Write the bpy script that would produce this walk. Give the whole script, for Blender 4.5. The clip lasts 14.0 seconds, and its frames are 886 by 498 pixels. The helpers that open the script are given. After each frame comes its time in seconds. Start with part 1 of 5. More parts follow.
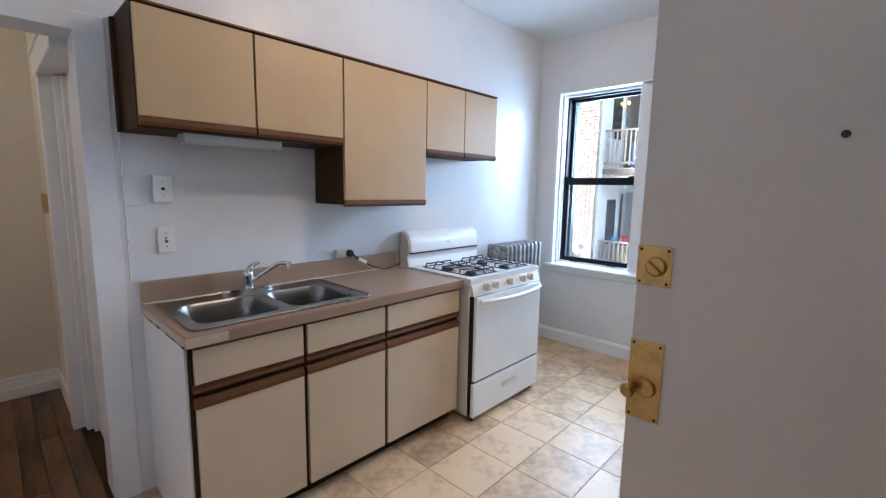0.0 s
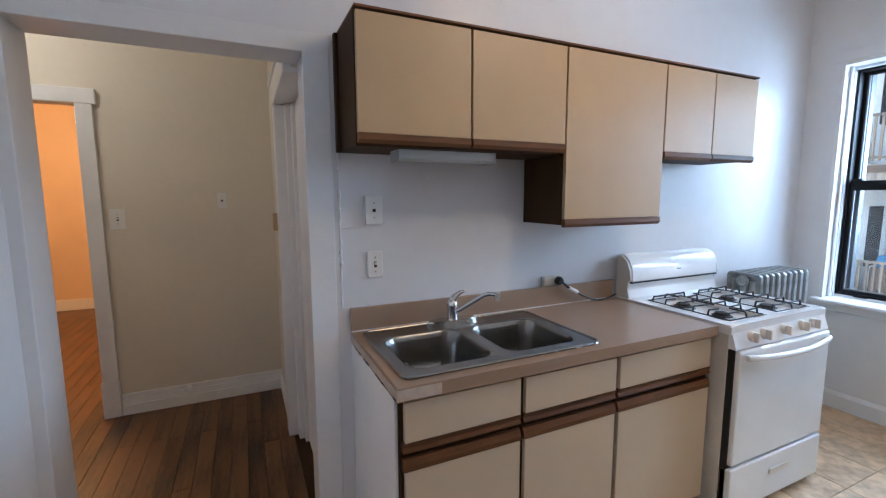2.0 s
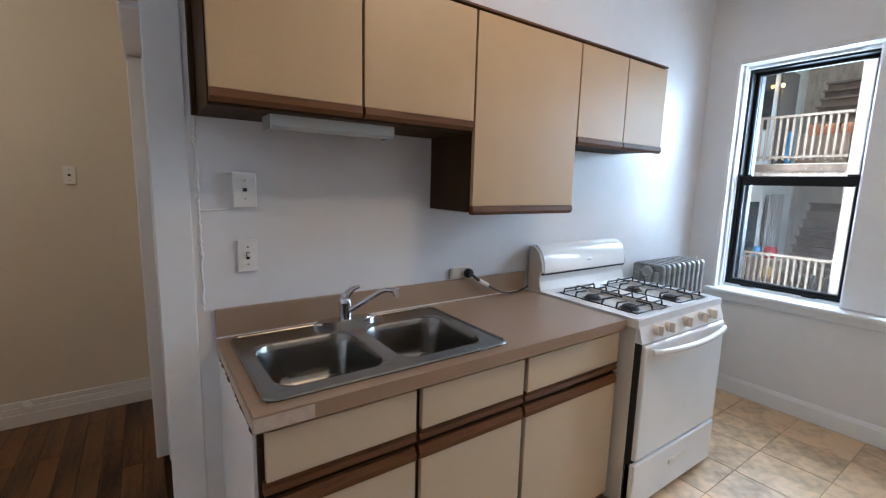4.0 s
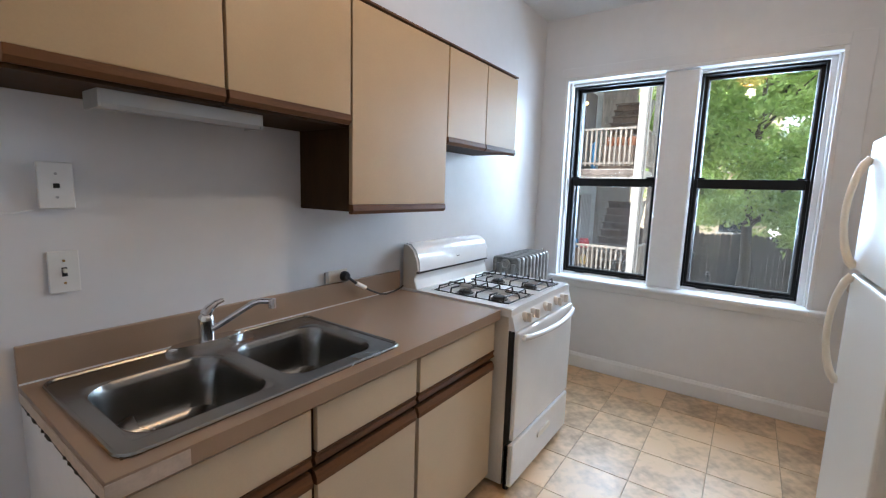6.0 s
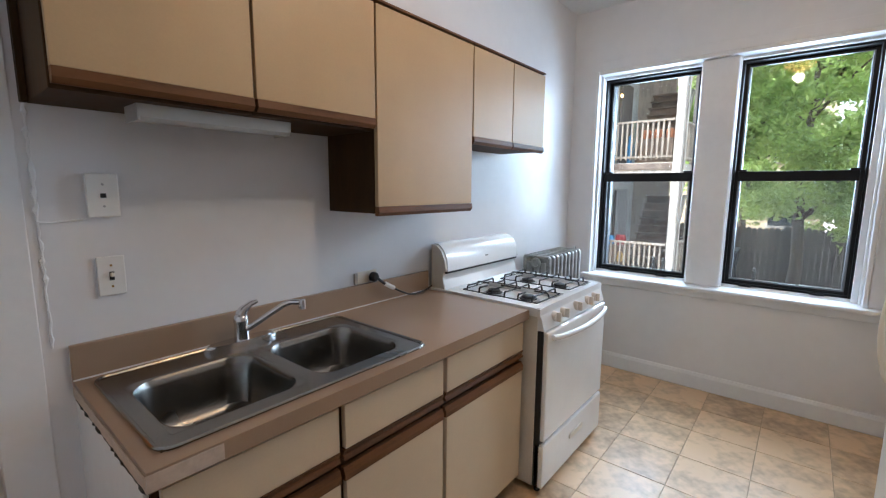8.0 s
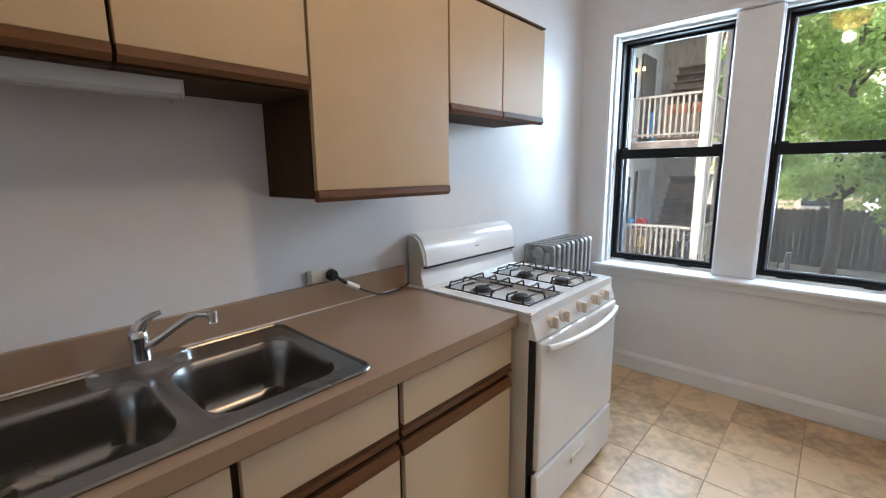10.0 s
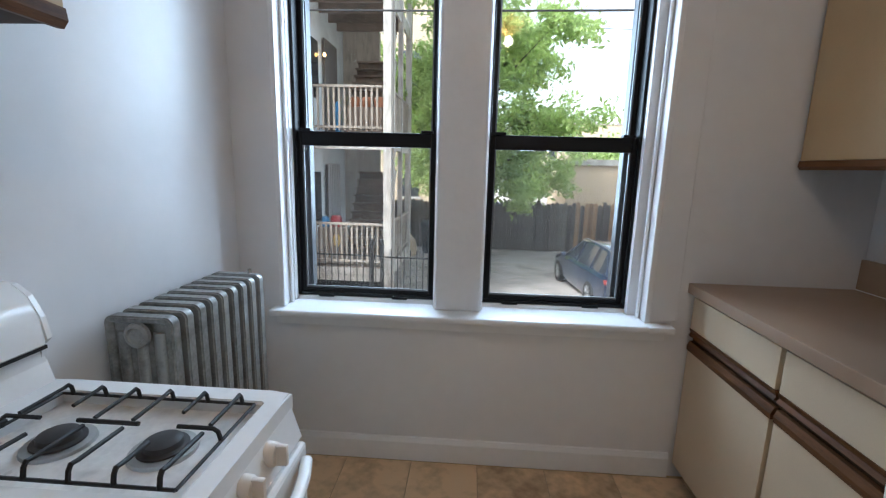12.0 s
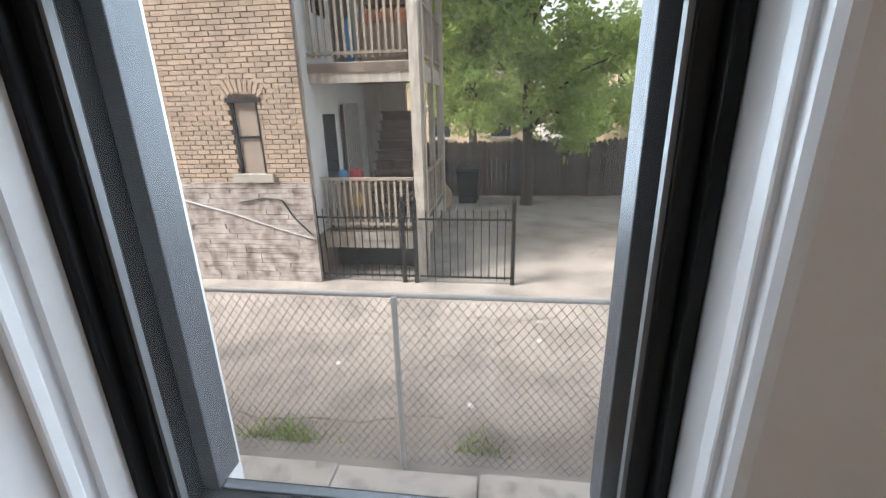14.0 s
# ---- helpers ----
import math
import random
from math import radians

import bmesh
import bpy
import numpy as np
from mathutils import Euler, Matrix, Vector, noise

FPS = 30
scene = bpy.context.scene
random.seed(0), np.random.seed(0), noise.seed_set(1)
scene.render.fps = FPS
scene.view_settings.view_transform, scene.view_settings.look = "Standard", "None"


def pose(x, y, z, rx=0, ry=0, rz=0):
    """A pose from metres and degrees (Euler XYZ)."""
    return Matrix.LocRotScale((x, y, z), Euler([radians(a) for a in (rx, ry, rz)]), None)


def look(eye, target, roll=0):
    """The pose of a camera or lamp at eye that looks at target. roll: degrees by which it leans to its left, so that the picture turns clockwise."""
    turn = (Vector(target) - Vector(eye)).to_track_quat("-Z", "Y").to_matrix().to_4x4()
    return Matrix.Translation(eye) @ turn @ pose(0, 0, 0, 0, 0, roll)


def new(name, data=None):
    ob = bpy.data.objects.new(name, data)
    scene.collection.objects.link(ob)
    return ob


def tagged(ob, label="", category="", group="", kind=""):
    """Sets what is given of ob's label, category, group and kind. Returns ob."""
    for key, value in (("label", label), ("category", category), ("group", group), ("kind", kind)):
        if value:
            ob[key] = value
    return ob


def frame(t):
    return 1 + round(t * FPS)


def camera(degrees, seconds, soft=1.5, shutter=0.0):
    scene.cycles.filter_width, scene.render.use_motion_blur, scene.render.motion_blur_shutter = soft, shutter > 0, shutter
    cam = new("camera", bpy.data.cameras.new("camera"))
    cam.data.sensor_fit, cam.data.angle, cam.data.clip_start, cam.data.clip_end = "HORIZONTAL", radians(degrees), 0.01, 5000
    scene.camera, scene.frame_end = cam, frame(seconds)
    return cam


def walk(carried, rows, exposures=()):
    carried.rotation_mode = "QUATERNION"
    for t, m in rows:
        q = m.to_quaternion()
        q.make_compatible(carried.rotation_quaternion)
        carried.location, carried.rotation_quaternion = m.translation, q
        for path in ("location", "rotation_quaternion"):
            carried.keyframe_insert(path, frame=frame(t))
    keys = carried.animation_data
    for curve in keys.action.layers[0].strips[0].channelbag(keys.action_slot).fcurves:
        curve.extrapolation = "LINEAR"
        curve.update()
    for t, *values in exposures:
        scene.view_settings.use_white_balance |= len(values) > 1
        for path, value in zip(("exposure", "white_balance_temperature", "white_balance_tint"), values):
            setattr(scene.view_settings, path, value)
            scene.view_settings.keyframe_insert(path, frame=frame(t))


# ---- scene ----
cam = camera(91.3, 14.0, soft=1.25)
PATH = [
    (0, (0.427, 0.437, 1.497), (1.865, 1.8, 1.224), 1.1),
    (0.5, (0.41, 0.537, 1.516), (1.413, 2.233, 1.171), 0.6),
    (1, (0.396, 0.728, 1.528), (1.215, 2.525, 1.209), -0.6),
    (1.5, (0.412, 0.878, 1.536), (1.231, 2.682, 1.262), -0.5),
    (2, (0.479, 0.941, 1.535), (1.311, 2.743, 1.293), -0.2),
    (2.2, (0.515, 0.951, 1.532), (1.353, 2.752, 1.299), -0.0),
    (4.3, (0.704, 1.145, 1.51), (1.919, 2.704, 1.205), 1.6),
    (4.5, (0.701, 1.17, 1.508), (1.98, 2.679, 1.208), 1.5),
    (5, (0.678, 1.204, 1.504), (2.094, 2.587, 1.216), 1.5),
    (5.5, (0.656, 1.236, 1.497), (2.191, 2.488, 1.22), 1.7),
    (6, (0.644, 1.244, 1.497), (2.263, 2.388, 1.225), 1.8),
    (6.5, (0.646, 1.246, 1.503), (2.318, 2.31, 1.235), 1.5),
    (7, (0.637, 1.242, 1.505), (2.33, 2.274, 1.239), 1.2),
    (7.5, (0.631, 1.239, 1.503), (2.263, 2.364, 1.234), 0.9),
    (8, (0.659, 1.215, 1.504), (2.182, 2.481, 1.224), 0.4),
    (8.2, (0.675, 1.194, 1.503), (2.146, 2.518, 1.217), 0.3),
    (10.3, (1.187, 1.369, 1.475), (2.652, 2.68, 1.108), -0.7),
    (10.5, (1.28, 1.425, 1.47), (2.855, 2.597, 1.09), -0.5),
    (11, (1.602, 1.49, 1.452), (3.403, 2.273, 1.075), -0.1),
    (11.5, (1.938, 1.567, 1.482), (3.86, 1.957, 1.09), 0.7),
    (12, (2.328, 1.716, 1.476), (4.29, 1.833, 1.106), 1.5),
    (12.5, (2.775, 1.742, 1.522), (4.74, 1.898, 1.183), 0.2),
    (13, (3.207, 1.872, 1.503), (5.169, 2.101, 1.19), -0.2),
    (13.5, (3.622, 2.001, 1.447), (5.58, 2.269, 1.138), 0.2),
    (14, (4.028, 2.079, 1.444), (5.907, 2.331, 0.808), -1.4),
]
walk(cam, [(t, look(eye, target, roll)) for t, eye, target, roll in PATH], [(0, 2.52, 5120, 10), (0.5, 2.3, 5000, 10), (1.0, 2.3, 5050, 10), (2.2, 2.38, 5150, 10), (4.5, 2.25, 5550, 10), (8.2, 2.22, 5650, 10), (10.5, 2.25, 5850, 10), (11.0, 2.1, 5500, 10), (11.5, 1.9, 5250, 10), (12.0, 1.65, 5650, 10), (12.6, 1.3, 5850, 10), (13.0, 1.22, 5800, 10), (13.5, 1.05, 5900, 12), (14, 1.2, 6400, 14)])


# ---- world, sun, large lights ----
GROUND = -1.4
CEIL = 2.93
WIN_X = 4.31
NORTH = 2.82
SOUTH = -0.03
WEST = -0.22

world = bpy.data.worlds.new("sky")
scene.world = world
world.use_nodes = True
wn = world.node_tree
sky = wn.nodes.new("ShaderNodeTexSky")
sky.sky_type = "NISHITA"
sky.sun_disc = False
sky.sun_elevation, sky.sun_rotation = radians(48), radians(330)
sky.air_density, sky.dust_density = 1.6, 2.0
wn.nodes["Background"].inputs["Strength"].default_value = 0.15
pale = wn.nodes.new("ShaderNodeHueSaturation")
pale.inputs["Saturation"].default_value = 0.3
wn.links.new(sky.outputs["Color"], pale.inputs["Color"])
wn.links.new(pale.outputs["Color"], wn.nodes["Background"].inputs["Color"])


def lamp(name, kind, m, energy, color, **more):
    data = bpy.data.lights.new(name, kind)
    data.energy, data.color = energy, color
    ob = new(name, data)
    ob.matrix_world = m
    if kind == "AREA":
        data.shape, data.size, data.size_y = "RECTANGLE", more["size"], more["size_y"]
    if kind == "SUN":
        data.angle = radians(more["angle"])
    if kind == "POINT":
        data.shadow_soft_size = more["soft"]
    return ob


lamp("sun", "SUN", pose(0, 0, 30, -42, 0, 30), 3.2, (1, 0.95, 0.88), angle=18)
# added area lamps outside each window, boosting the sky's light indoors
for wy in (1.29, 2.23):
    lamp("window_daylight_fill", "AREA", pose(4.97, wy, 1.75, 0, 64, 0), 9.0, (0.70, 0.86, 1.0), size=1.36, size_y=0.44)
lamp("ceiling_bulb", "POINT", pose(2.1, 1.4, 2.72), 3.2, (1.0, 0.78, 0.52), soft=0.05)
lamp("room_bulb", "POINT", pose(-1.6, 6.4, 2.4), 17, (1.0, 0.50, 0.18), soft=0.12)
# added fill that brightens the hall; it has no fixture
lamp("hall_fill", "POINT", pose(-0.9, 3.8, 2.6), 2.7, (1.0, 0.80, 0.56), soft=0.1)


# ---- materials ----
def material(name, color, rough=0.6, metal=0.0, vary=0.12, scale=3.0, fine=60.0, bump=0.1, stretch=(1, 1, 1), dark=None, spec=0.5, island=False, coat=0.0):
    """A surface with slow stains and fine grain, in metres."""
    m = bpy.data.materials.new(name)
    m.use_nodes = True
    n, l = m.node_tree.nodes, m.node_tree.links
    b = n["Principled BSDF"]
    geo = n.new("ShaderNodeTexCoord")
    mp = n.new("ShaderNodeMapping")
    mp.inputs["Scale"].default_value = stretch
    l.new(geo.outputs["Object"], mp.inputs["Vector"])
    big, small = n.new("ShaderNodeTexNoise"), n.new("ShaderNodeTexNoise")
    big.inputs["Scale"].default_value, big.inputs["Detail"].default_value = scale, 4
    small.inputs["Scale"].default_value, small.inputs["Detail"].default_value = fine, 3
    l.new(mp.outputs[0], big.inputs["Vector"])
    l.new(mp.outputs[0], small.inputs["Vector"])
    add = n.new("ShaderNodeMath")
    add.operation = "MULTIPLY_ADD"
    l.new(small.outputs["Fac"], add.inputs[0])
    add.inputs[1].default_value = 0.45
    l.new(big.outputs["Fac"], add.inputs[2])
    last = add.outputs[0]
    info = n.new("ShaderNodeNewGeometry" if island else "ShaderNodeObjectInfo")
    mul = n.new("ShaderNodeMath")
    mul.operation = "MULTIPLY_ADD"
    l.new(info.outputs["Random Per Island" if island else "Random"], mul.inputs[0])
    mul.inputs[1].default_value = 0.3 if vary > 0.25 else 0.05
    l.new(last, mul.inputs[2])
    ramp = n.new("ShaderNodeValToRGB")
    c = Vector(color)
    d = Vector(dark) if dark else c * (1 - vary)
    hi = c * (1 + 0.5 * vary)
    ramp.color_ramp.elements[0].position, ramp.color_ramp.elements[1].position = (0.58, 1.0) if vary > 0.25 else (0.42, 0.9)
    ramp.color_ramp.elements[0].color = (*d, 1)
    ramp.color_ramp.elements[1].color = (*[min(v, 0.95) for v in hi], 1)
    l.new(mul.outputs[0], ramp.inputs["Fac"])
    l.new(ramp.outputs["Color"], b.inputs["Base Color"])
    b.inputs["Metallic"].default_value = metal
    b.inputs["Specular IOR Level"].default_value = spec
    b.inputs["Coat Weight"].default_value = coat
    rr = n.new("ShaderNodeMapRange")
    rr.inputs["To Min"].default_value, rr.inputs["To Max"].default_value = max(rough - 0.08, 0.02), min(rough + 0.1, 1)
    l.new(big.outputs["Fac"], rr.inputs["Value"])
    l.new(rr.outputs[0], b.inputs["Roughness"])
    if bump:
        bp = n.new("ShaderNodeBump")
        bp.inputs["Strength"].default_value, bp.inputs["Distance"].default_value = bump, 0.004
        l.new(add.outputs[0], bp.inputs["Height"])
        l.new(bp.outputs[0], b.inputs["Normal"])
    return m


def glass_like(name, color, mix, rough=0.0):
    """Thin clear pane: mostly transparent, with a real surface reflection."""
    m = bpy.data.materials.new(name)
    m.use_nodes = True
    n, l = m.node_tree.nodes, m.node_tree.links
    n.clear()
    out, tr, gl, mx, lw, pw, sc = (n.new("ShaderNode" + k) for k in ("OutputMaterial", "BsdfTransparent", "BsdfGlossy", "MixShader", "LayerWeight", "Math", "Math"))
    tr.inputs["Color"].default_value = (*color, 1)
    gl.inputs["Roughness"].default_value = rough
    lw.inputs["Blend"].default_value = 0.5
    pw.operation, sc.operation = "POWER", "MULTIPLY_ADD"
    pw.inputs[1].default_value = 4.0
    sc.inputs[1].default_value, sc.inputs[2].default_value = 0.6, 0.03
    l.new(lw.outputs["Facing"], pw.inputs[0])
    l.new(pw.outputs[0], sc.inputs[0])
    l.new(sc.outputs[0], mx.inputs["Fac"])
    l.new(tr.outputs[0], mx.inputs[1])
    l.new(gl.outputs[0], mx.inputs[2])
    l.new(mx.outputs[0], out.inputs["Surface"])
    return m


def screen_like(name, color, cover):
    m = bpy.data.materials.new(name)
    m.use_nodes = True
    n, l = m.node_tree.nodes, m.node_tree.links
    n.clear()
    out, tr, df, mx = (n.new("ShaderNode" + k) for k in ("OutputMaterial", "BsdfTransparent", "BsdfDiffuse", "MixShader"))
    df.inputs["Color"].default_value = (*color, 1)
    mx.inputs["Fac"].default_value = cover
    l.new(tr.outputs[0], mx.inputs[1])
    l.new(df.outputs[0], mx.inputs[2])
    l.new(mx.outputs[0], out.inputs["Surface"])
    return m


def glow(name, color, strength):
    m = bpy.data.materials.new(name)
    m.use_nodes = True
    b = m.node_tree.nodes["Principled BSDF"]
    b.inputs["Base Color"].default_value = (*color, 1)
    b.inputs["Emission Color"].default_value = (*color, 1)
    b.inputs["Emission Strength"].default_value = strength
    return m


WALL = material("wall_paint", (0.75, 0.745, 0.75), 0.33, vary=0.05, scale=1.6, fine=14, bump=0.3)
HALLWALL = material("hall_paint", (0.72, 0.66, 0.55), 0.5, vary=0.05, scale=1.5, fine=25, bump=0.2)
ORANGE = material("room_paint", (0.74, 0.56, 0.36), 0.5, vary=0.05, bump=0.15)
CEILM = material("ceiling_paint", (0.78, 0.78, 0.77), 0.7, vary=0.04, scale=1.2, fine=30, bump=0.15)
TRIM = material("white_trim_paint", (0.80, 0.80, 0.80), 0.33, vary=0.05, scale=4, fine=30, bump=0.18)
DOORP = material("door_paint", (0.66, 0.585, 0.50), 0.38, vary=0.05, scale=2.5, fine=40, bump=0.2)
# one cream in two tones: warm lamplight (CREAM) and daylight (CREAMB) in the colour
CREAM = material("lamp_toned_cream", (0.475, 0.335, 0.18), 0.42, vary=0.06, scale=5, fine=180, bump=0.05)
CREAMB = material("daylit_toned_cream", (0.60, 0.485, 0.34), 0.42, vary=0.06, scale=5, fine=180, bump=0.05)
OAK = material("oak_edge_strip", (0.115, 0.050, 0.019), 0.45, vary=0.5, scale=3, fine=30, bump=0.2, stretch=(2, 18, 18), spec=0.2)
BROWN = material("dark_brown_carcass", (0.048, 0.024, 0.009), 0.6, vary=0.3, scale=4, fine=40, bump=0.1, stretch=(6, 6, 1.2), spec=0.15)
COUNTER = material("pinkish_beige_laminate", (0.325, 0.222, 0.148), 0.34, vary=0.07, scale=4, fine=260, bump=0.03)
SPLASH = material("backsplash_laminate", (0.335, 0.235, 0.16), 0.36, vary=0.09, scale=4, fine=260, bump=0.03)
CHIP = material("worn_laminate_edge", (0.52, 0.42, 0.34), 0.5, vary=0.2, scale=30, fine=90, bump=0.1)
STEEL = material("brushed_steel", (0.27, 0.26, 0.245), 0.24, 1.0, vary=0.06, scale=3, fine=120, bump=0.015)
CHROME = material("chrome", (0.68, 0.68, 0.69), 0.12, 1.0, vary=0.08, bump=0.0)
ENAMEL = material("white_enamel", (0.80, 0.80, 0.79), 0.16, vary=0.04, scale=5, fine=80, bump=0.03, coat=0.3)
# off-white with side shade in the colour; also used for the fridge grille
SIDEENAMEL = material("shade_toned_enamel", (0.62, 0.58, 0.50), 0.35, vary=0.1, scale=5, fine=80, bump=0.04)
FRIDGE = material("fridge_enamel", (0.72, 0.70, 0.65), 0.36, vary=0.04, scale=3, fine=240, bump=0.04)
# fridge sides: the shade on them is put into the colour
FRIDGESIDE = material("shaded_fridge_side_enamel", (0.42, 0.37, 0.30), 0.4, vary=0.06, scale=3, fine=240, bump=0.12)
IVORY = material("ivory_plastic", (0.78, 0.73, 0.63), 0.33, vary=0.06, bump=0.03)
BEIGEKNOB = material("beige_plastic", (0.66, 0.60, 0.53), 0.4, vary=0.06, bump=0.03)
IRON = material("black_iron", (0.010, 0.010, 0.011), 0.55, vary=0.4, scale=12, fine=90, bump=0.2)
BURNER = material("burner_black", (0.03, 0.027, 0.026), 0.55, vary=0.4, scale=20, bump=0.2)
ALU = material("grey_aluminium", (0.45, 0.45, 0.44), 0.4, 1.0, vary=0.15, bump=0.05)
WELL = material("burner_well_enamel", (0.74, 0.73, 0.71), 0.3, vary=0.25, scale=14, bump=0.05)
# black for painted gap shade, also the fridge gasket and chipped counter edge
BLACKGAP = material("dark_gap", (0.012, 0.012, 0.012), 0.7, vary=0.2, bump=0)
SASH = material("black_window_metal", (0.006, 0.006, 0.0065), 0.45, vary=0.3, scale=10, fine=60, bump=0.1, spec=0.22)
GREYSASH = material("grey_track_metal", (0.085, 0.090, 0.100), 0.5, vary=0.15, bump=0.0)
BEAD = material("grey_bead", (0.16, 0.165, 0.17), 0.5, vary=0.1, bump=0)
PANE = glass_like("window_glass", (0.96, 0.98, 0.975), 0.1)
SCREEN = screen_like("insect_screen", (0.42, 0.42, 0.43), 0.10)
RADPAINT = material("worn_silver_paint", (0.26, 0.26, 0.25), 0.42, 0.35, vary=0.5, scale=14, fine=90, bump=0.35)
TILE = material("beige_vinyl_tile", (0.63, 0.445, 0.265), 0.34, vary=0.42, scale=5.0, fine=20, bump=0.06, dark=(0.37, 0.245, 0.14))
GROUT = material("tile_joint", (0.44, 0.31, 0.185), 0.7, vary=0.2, bump=0.1)
PLANK = material("dark_wood_plank", (0.125, 0.058, 0.022), 0.36, vary=0.6, scale=2.0, fine=16, bump=0.1, stretch=(9, 0.9, 7), dark=(0.012, 0.006, 0.003))
BRASS = material("worn_brass", (0.50, 0.31, 0.10), 0.34, 1.0, vary=0.35, scale=18, fine=90, bump=0.12)
BLACKP = material("black_plastic", (0.015, 0.015, 0.015), 0.4, vary=0.2, bump=0)
WHITEP = material("white_plastic", (0.80, 0.79, 0.76), 0.32, vary=0.04, bump=0.02)
# white housing greyed; the shadow under the cabinets is in its colour
LAMPW = material("shaded_lamp_white", (0.46, 0.455, 0.43), 0.4, vary=0.05, bump=0.02)
DOME = glow("lit_lamp_dome", (1.0, 0.46, 0.12), 1.7)
BULBGLOW = glow("porch_bulb_glow", (1.0, 0.55, 0.15), 3.0)
# outdoors
ASPHALT = material("worn_concrete_paving", (0.335, 0.295, 0.265), 0.9, vary=0.6, scale=1.5, fine=40, bump=1.0, dark=(0.15, 0.133, 0.122))
KERBC = material("pale_kerb_concrete", (0.60, 0.56, 0.51), 0.9, vary=0.5, scale=7, fine=60, bump=0.8)
CONCRETE = material("concrete", (0.40, 0.375, 0.335), 0.9, vary=0.45, scale=3, fine=40, bump=0.5)
BRICK = material("tan_brick", (0.46, 0.355, 0.275), 0.85, vary=0.34, scale=6, fine=80, bump=0.4)
BRICKJ = material("tan_brick_joined", (0.46, 0.355, 0.275), 0.85, vary=0.34, scale=6, fine=80, bump=0.4, island=True)
MORTAR = material("mortar", (0.37, 0.305, 0.255), 0.95, vary=0.25, scale=5, bump=0.4)
STONE = material("painted_rubble_stone", (0.46, 0.42, 0.40), 0.9, vary=0.55, scale=5, fine=24, bump=1.0, dark=(0.15, 0.11, 0.095))
WHITEBRICK = material("white_painted_brick", (0.76, 0.80, 0.83), 0.8, vary=0.15, scale=4, bump=0.4)
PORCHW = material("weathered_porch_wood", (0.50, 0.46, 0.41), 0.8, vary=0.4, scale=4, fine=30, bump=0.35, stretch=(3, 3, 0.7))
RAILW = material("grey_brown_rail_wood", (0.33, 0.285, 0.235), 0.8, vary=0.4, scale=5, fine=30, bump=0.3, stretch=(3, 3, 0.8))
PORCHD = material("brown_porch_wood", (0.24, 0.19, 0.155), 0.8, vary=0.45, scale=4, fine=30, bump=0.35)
FENCEW = material("grey_fence_board", (0.135, 0.12, 0.112), 0.85, vary=0.5, scale=3, fine=30, bump=0.3, stretch=(4, 4, 0.6))
FENCEB = material("brown_fence_board", (0.30, 0.19, 0.12), 0.85, vary=0.45, scale=3, fine=30, bump=0.3, stretch=(4, 4, 0.6))
GALV = material("galvanised_steel", (0.56, 0.57, 0.59), 0.45, 0.1, vary=0.2, scale=12, bump=0.1)
WIREG = material("dull_wire", (0.20, 0.20, 0.20), 0.6, 0.3, vary=0.2, scale=12, bump=0)
RUSTY = material("rusty_steel", (0.24, 0.16, 0.12), 0.7, 0.3, vary=0.4, scale=12, bump=0.2)
SIDING = material("pale_vinyl_siding", (0.38, 0.43, 0.47), 0.6, vary=0.06, scale=3, bump=0.08)
ROOF = material("grey_asphalt_shingle", (0.22, 0.225, 0.235), 0.9, vary=0.25, scale=3, fine=60, bump=0.5)
CARPAINT = material("dark_blue_car_paint", (0.028, 0.042, 0.078), 0.2, 0.35, vary=0.1, bump=0, coat=1.0)
CARGLASS = material("tinted_car_glass", (0.03, 0.035, 0.04), 0.06, vary=0.1, bump=0, spec=0.8)
TYRE = material("tyre_rubber", (0.02, 0.02, 0.02), 0.8, vary=0.2, bump=0.1)
RIM = material("alloy_rim", (0.45, 0.46, 0.47), 0.3, 1.0, vary=0.1, bump=0)
TAIL = material("red_tail_lamp", (0.33, 0.05, 0.05), 0.15, vary=0.1, bump=0, coat=0.5)
PLATE = material("number_plate", (0.55, 0.62, 0.62), 0.4, vary=0.15, bump=0)
LEAF = material("green_leaf", (0.38, 0.47, 0.17), 0.55, vary=0.5, scale=0.9, fine=8, bump=0, dark=(0.10, 0.19, 0.06), island=True)
ln, ll = LEAF.node_tree.nodes, LEAF.node_tree.links
tl, mxs = ln.new("ShaderNodeBsdfTranslucent"), ln.new("ShaderNodeMixShader")
tl.inputs["Color"].default_value = (0.46, 0.58, 0.20, 1)
mxs.inputs["Fac"].default_value = 0.6
ll.new(ln["Principled BSDF"].outputs[0], mxs.inputs[1])
ll.new(tl.outputs[0], mxs.inputs[2])
ll.new(mxs.outputs[0], ln["Material Output"].inputs["Surface"])
BARK = material("bark", (0.13, 0.105, 0.085), 0.9, vary=0.4, scale=6, fine=30, bump=0.6, stretch=(4, 4, 1))
FARBRICK = material("far_tan_brick", (0.56, 0.44, 0.31), 0.9, vary=0.2, scale=0.8, fine=9, bump=0.1)
FARRED = material("far_red_brick", (0.42, 0.19, 0.11), 0.9, vary=0.2, scale=0.8, fine=9, bump=0.1)
POLEW = material("pole_wood", (0.42, 0.35, 0.27), 0.9, vary=0.3, scale=3, bump=0.3, stretch=(5, 5, 0.5))
BIN = material("dark_bin_plastic", (0.035, 0.042, 0.048), 0.5, vary=0.15, bump=0.05)
BLUEP = material("blue_plastic", (0.08, 0.30, 0.62), 0.4, vary=0.1, bump=0)
REDP = material("red_cloth", (0.40, 0.05, 0.06), 0.7, vary=0.2, bump=0.1)
YELLOWP = material("yellow_cloth", (0.70, 0.50, 0.20), 0.7, vary=0.2, bump=0.1)


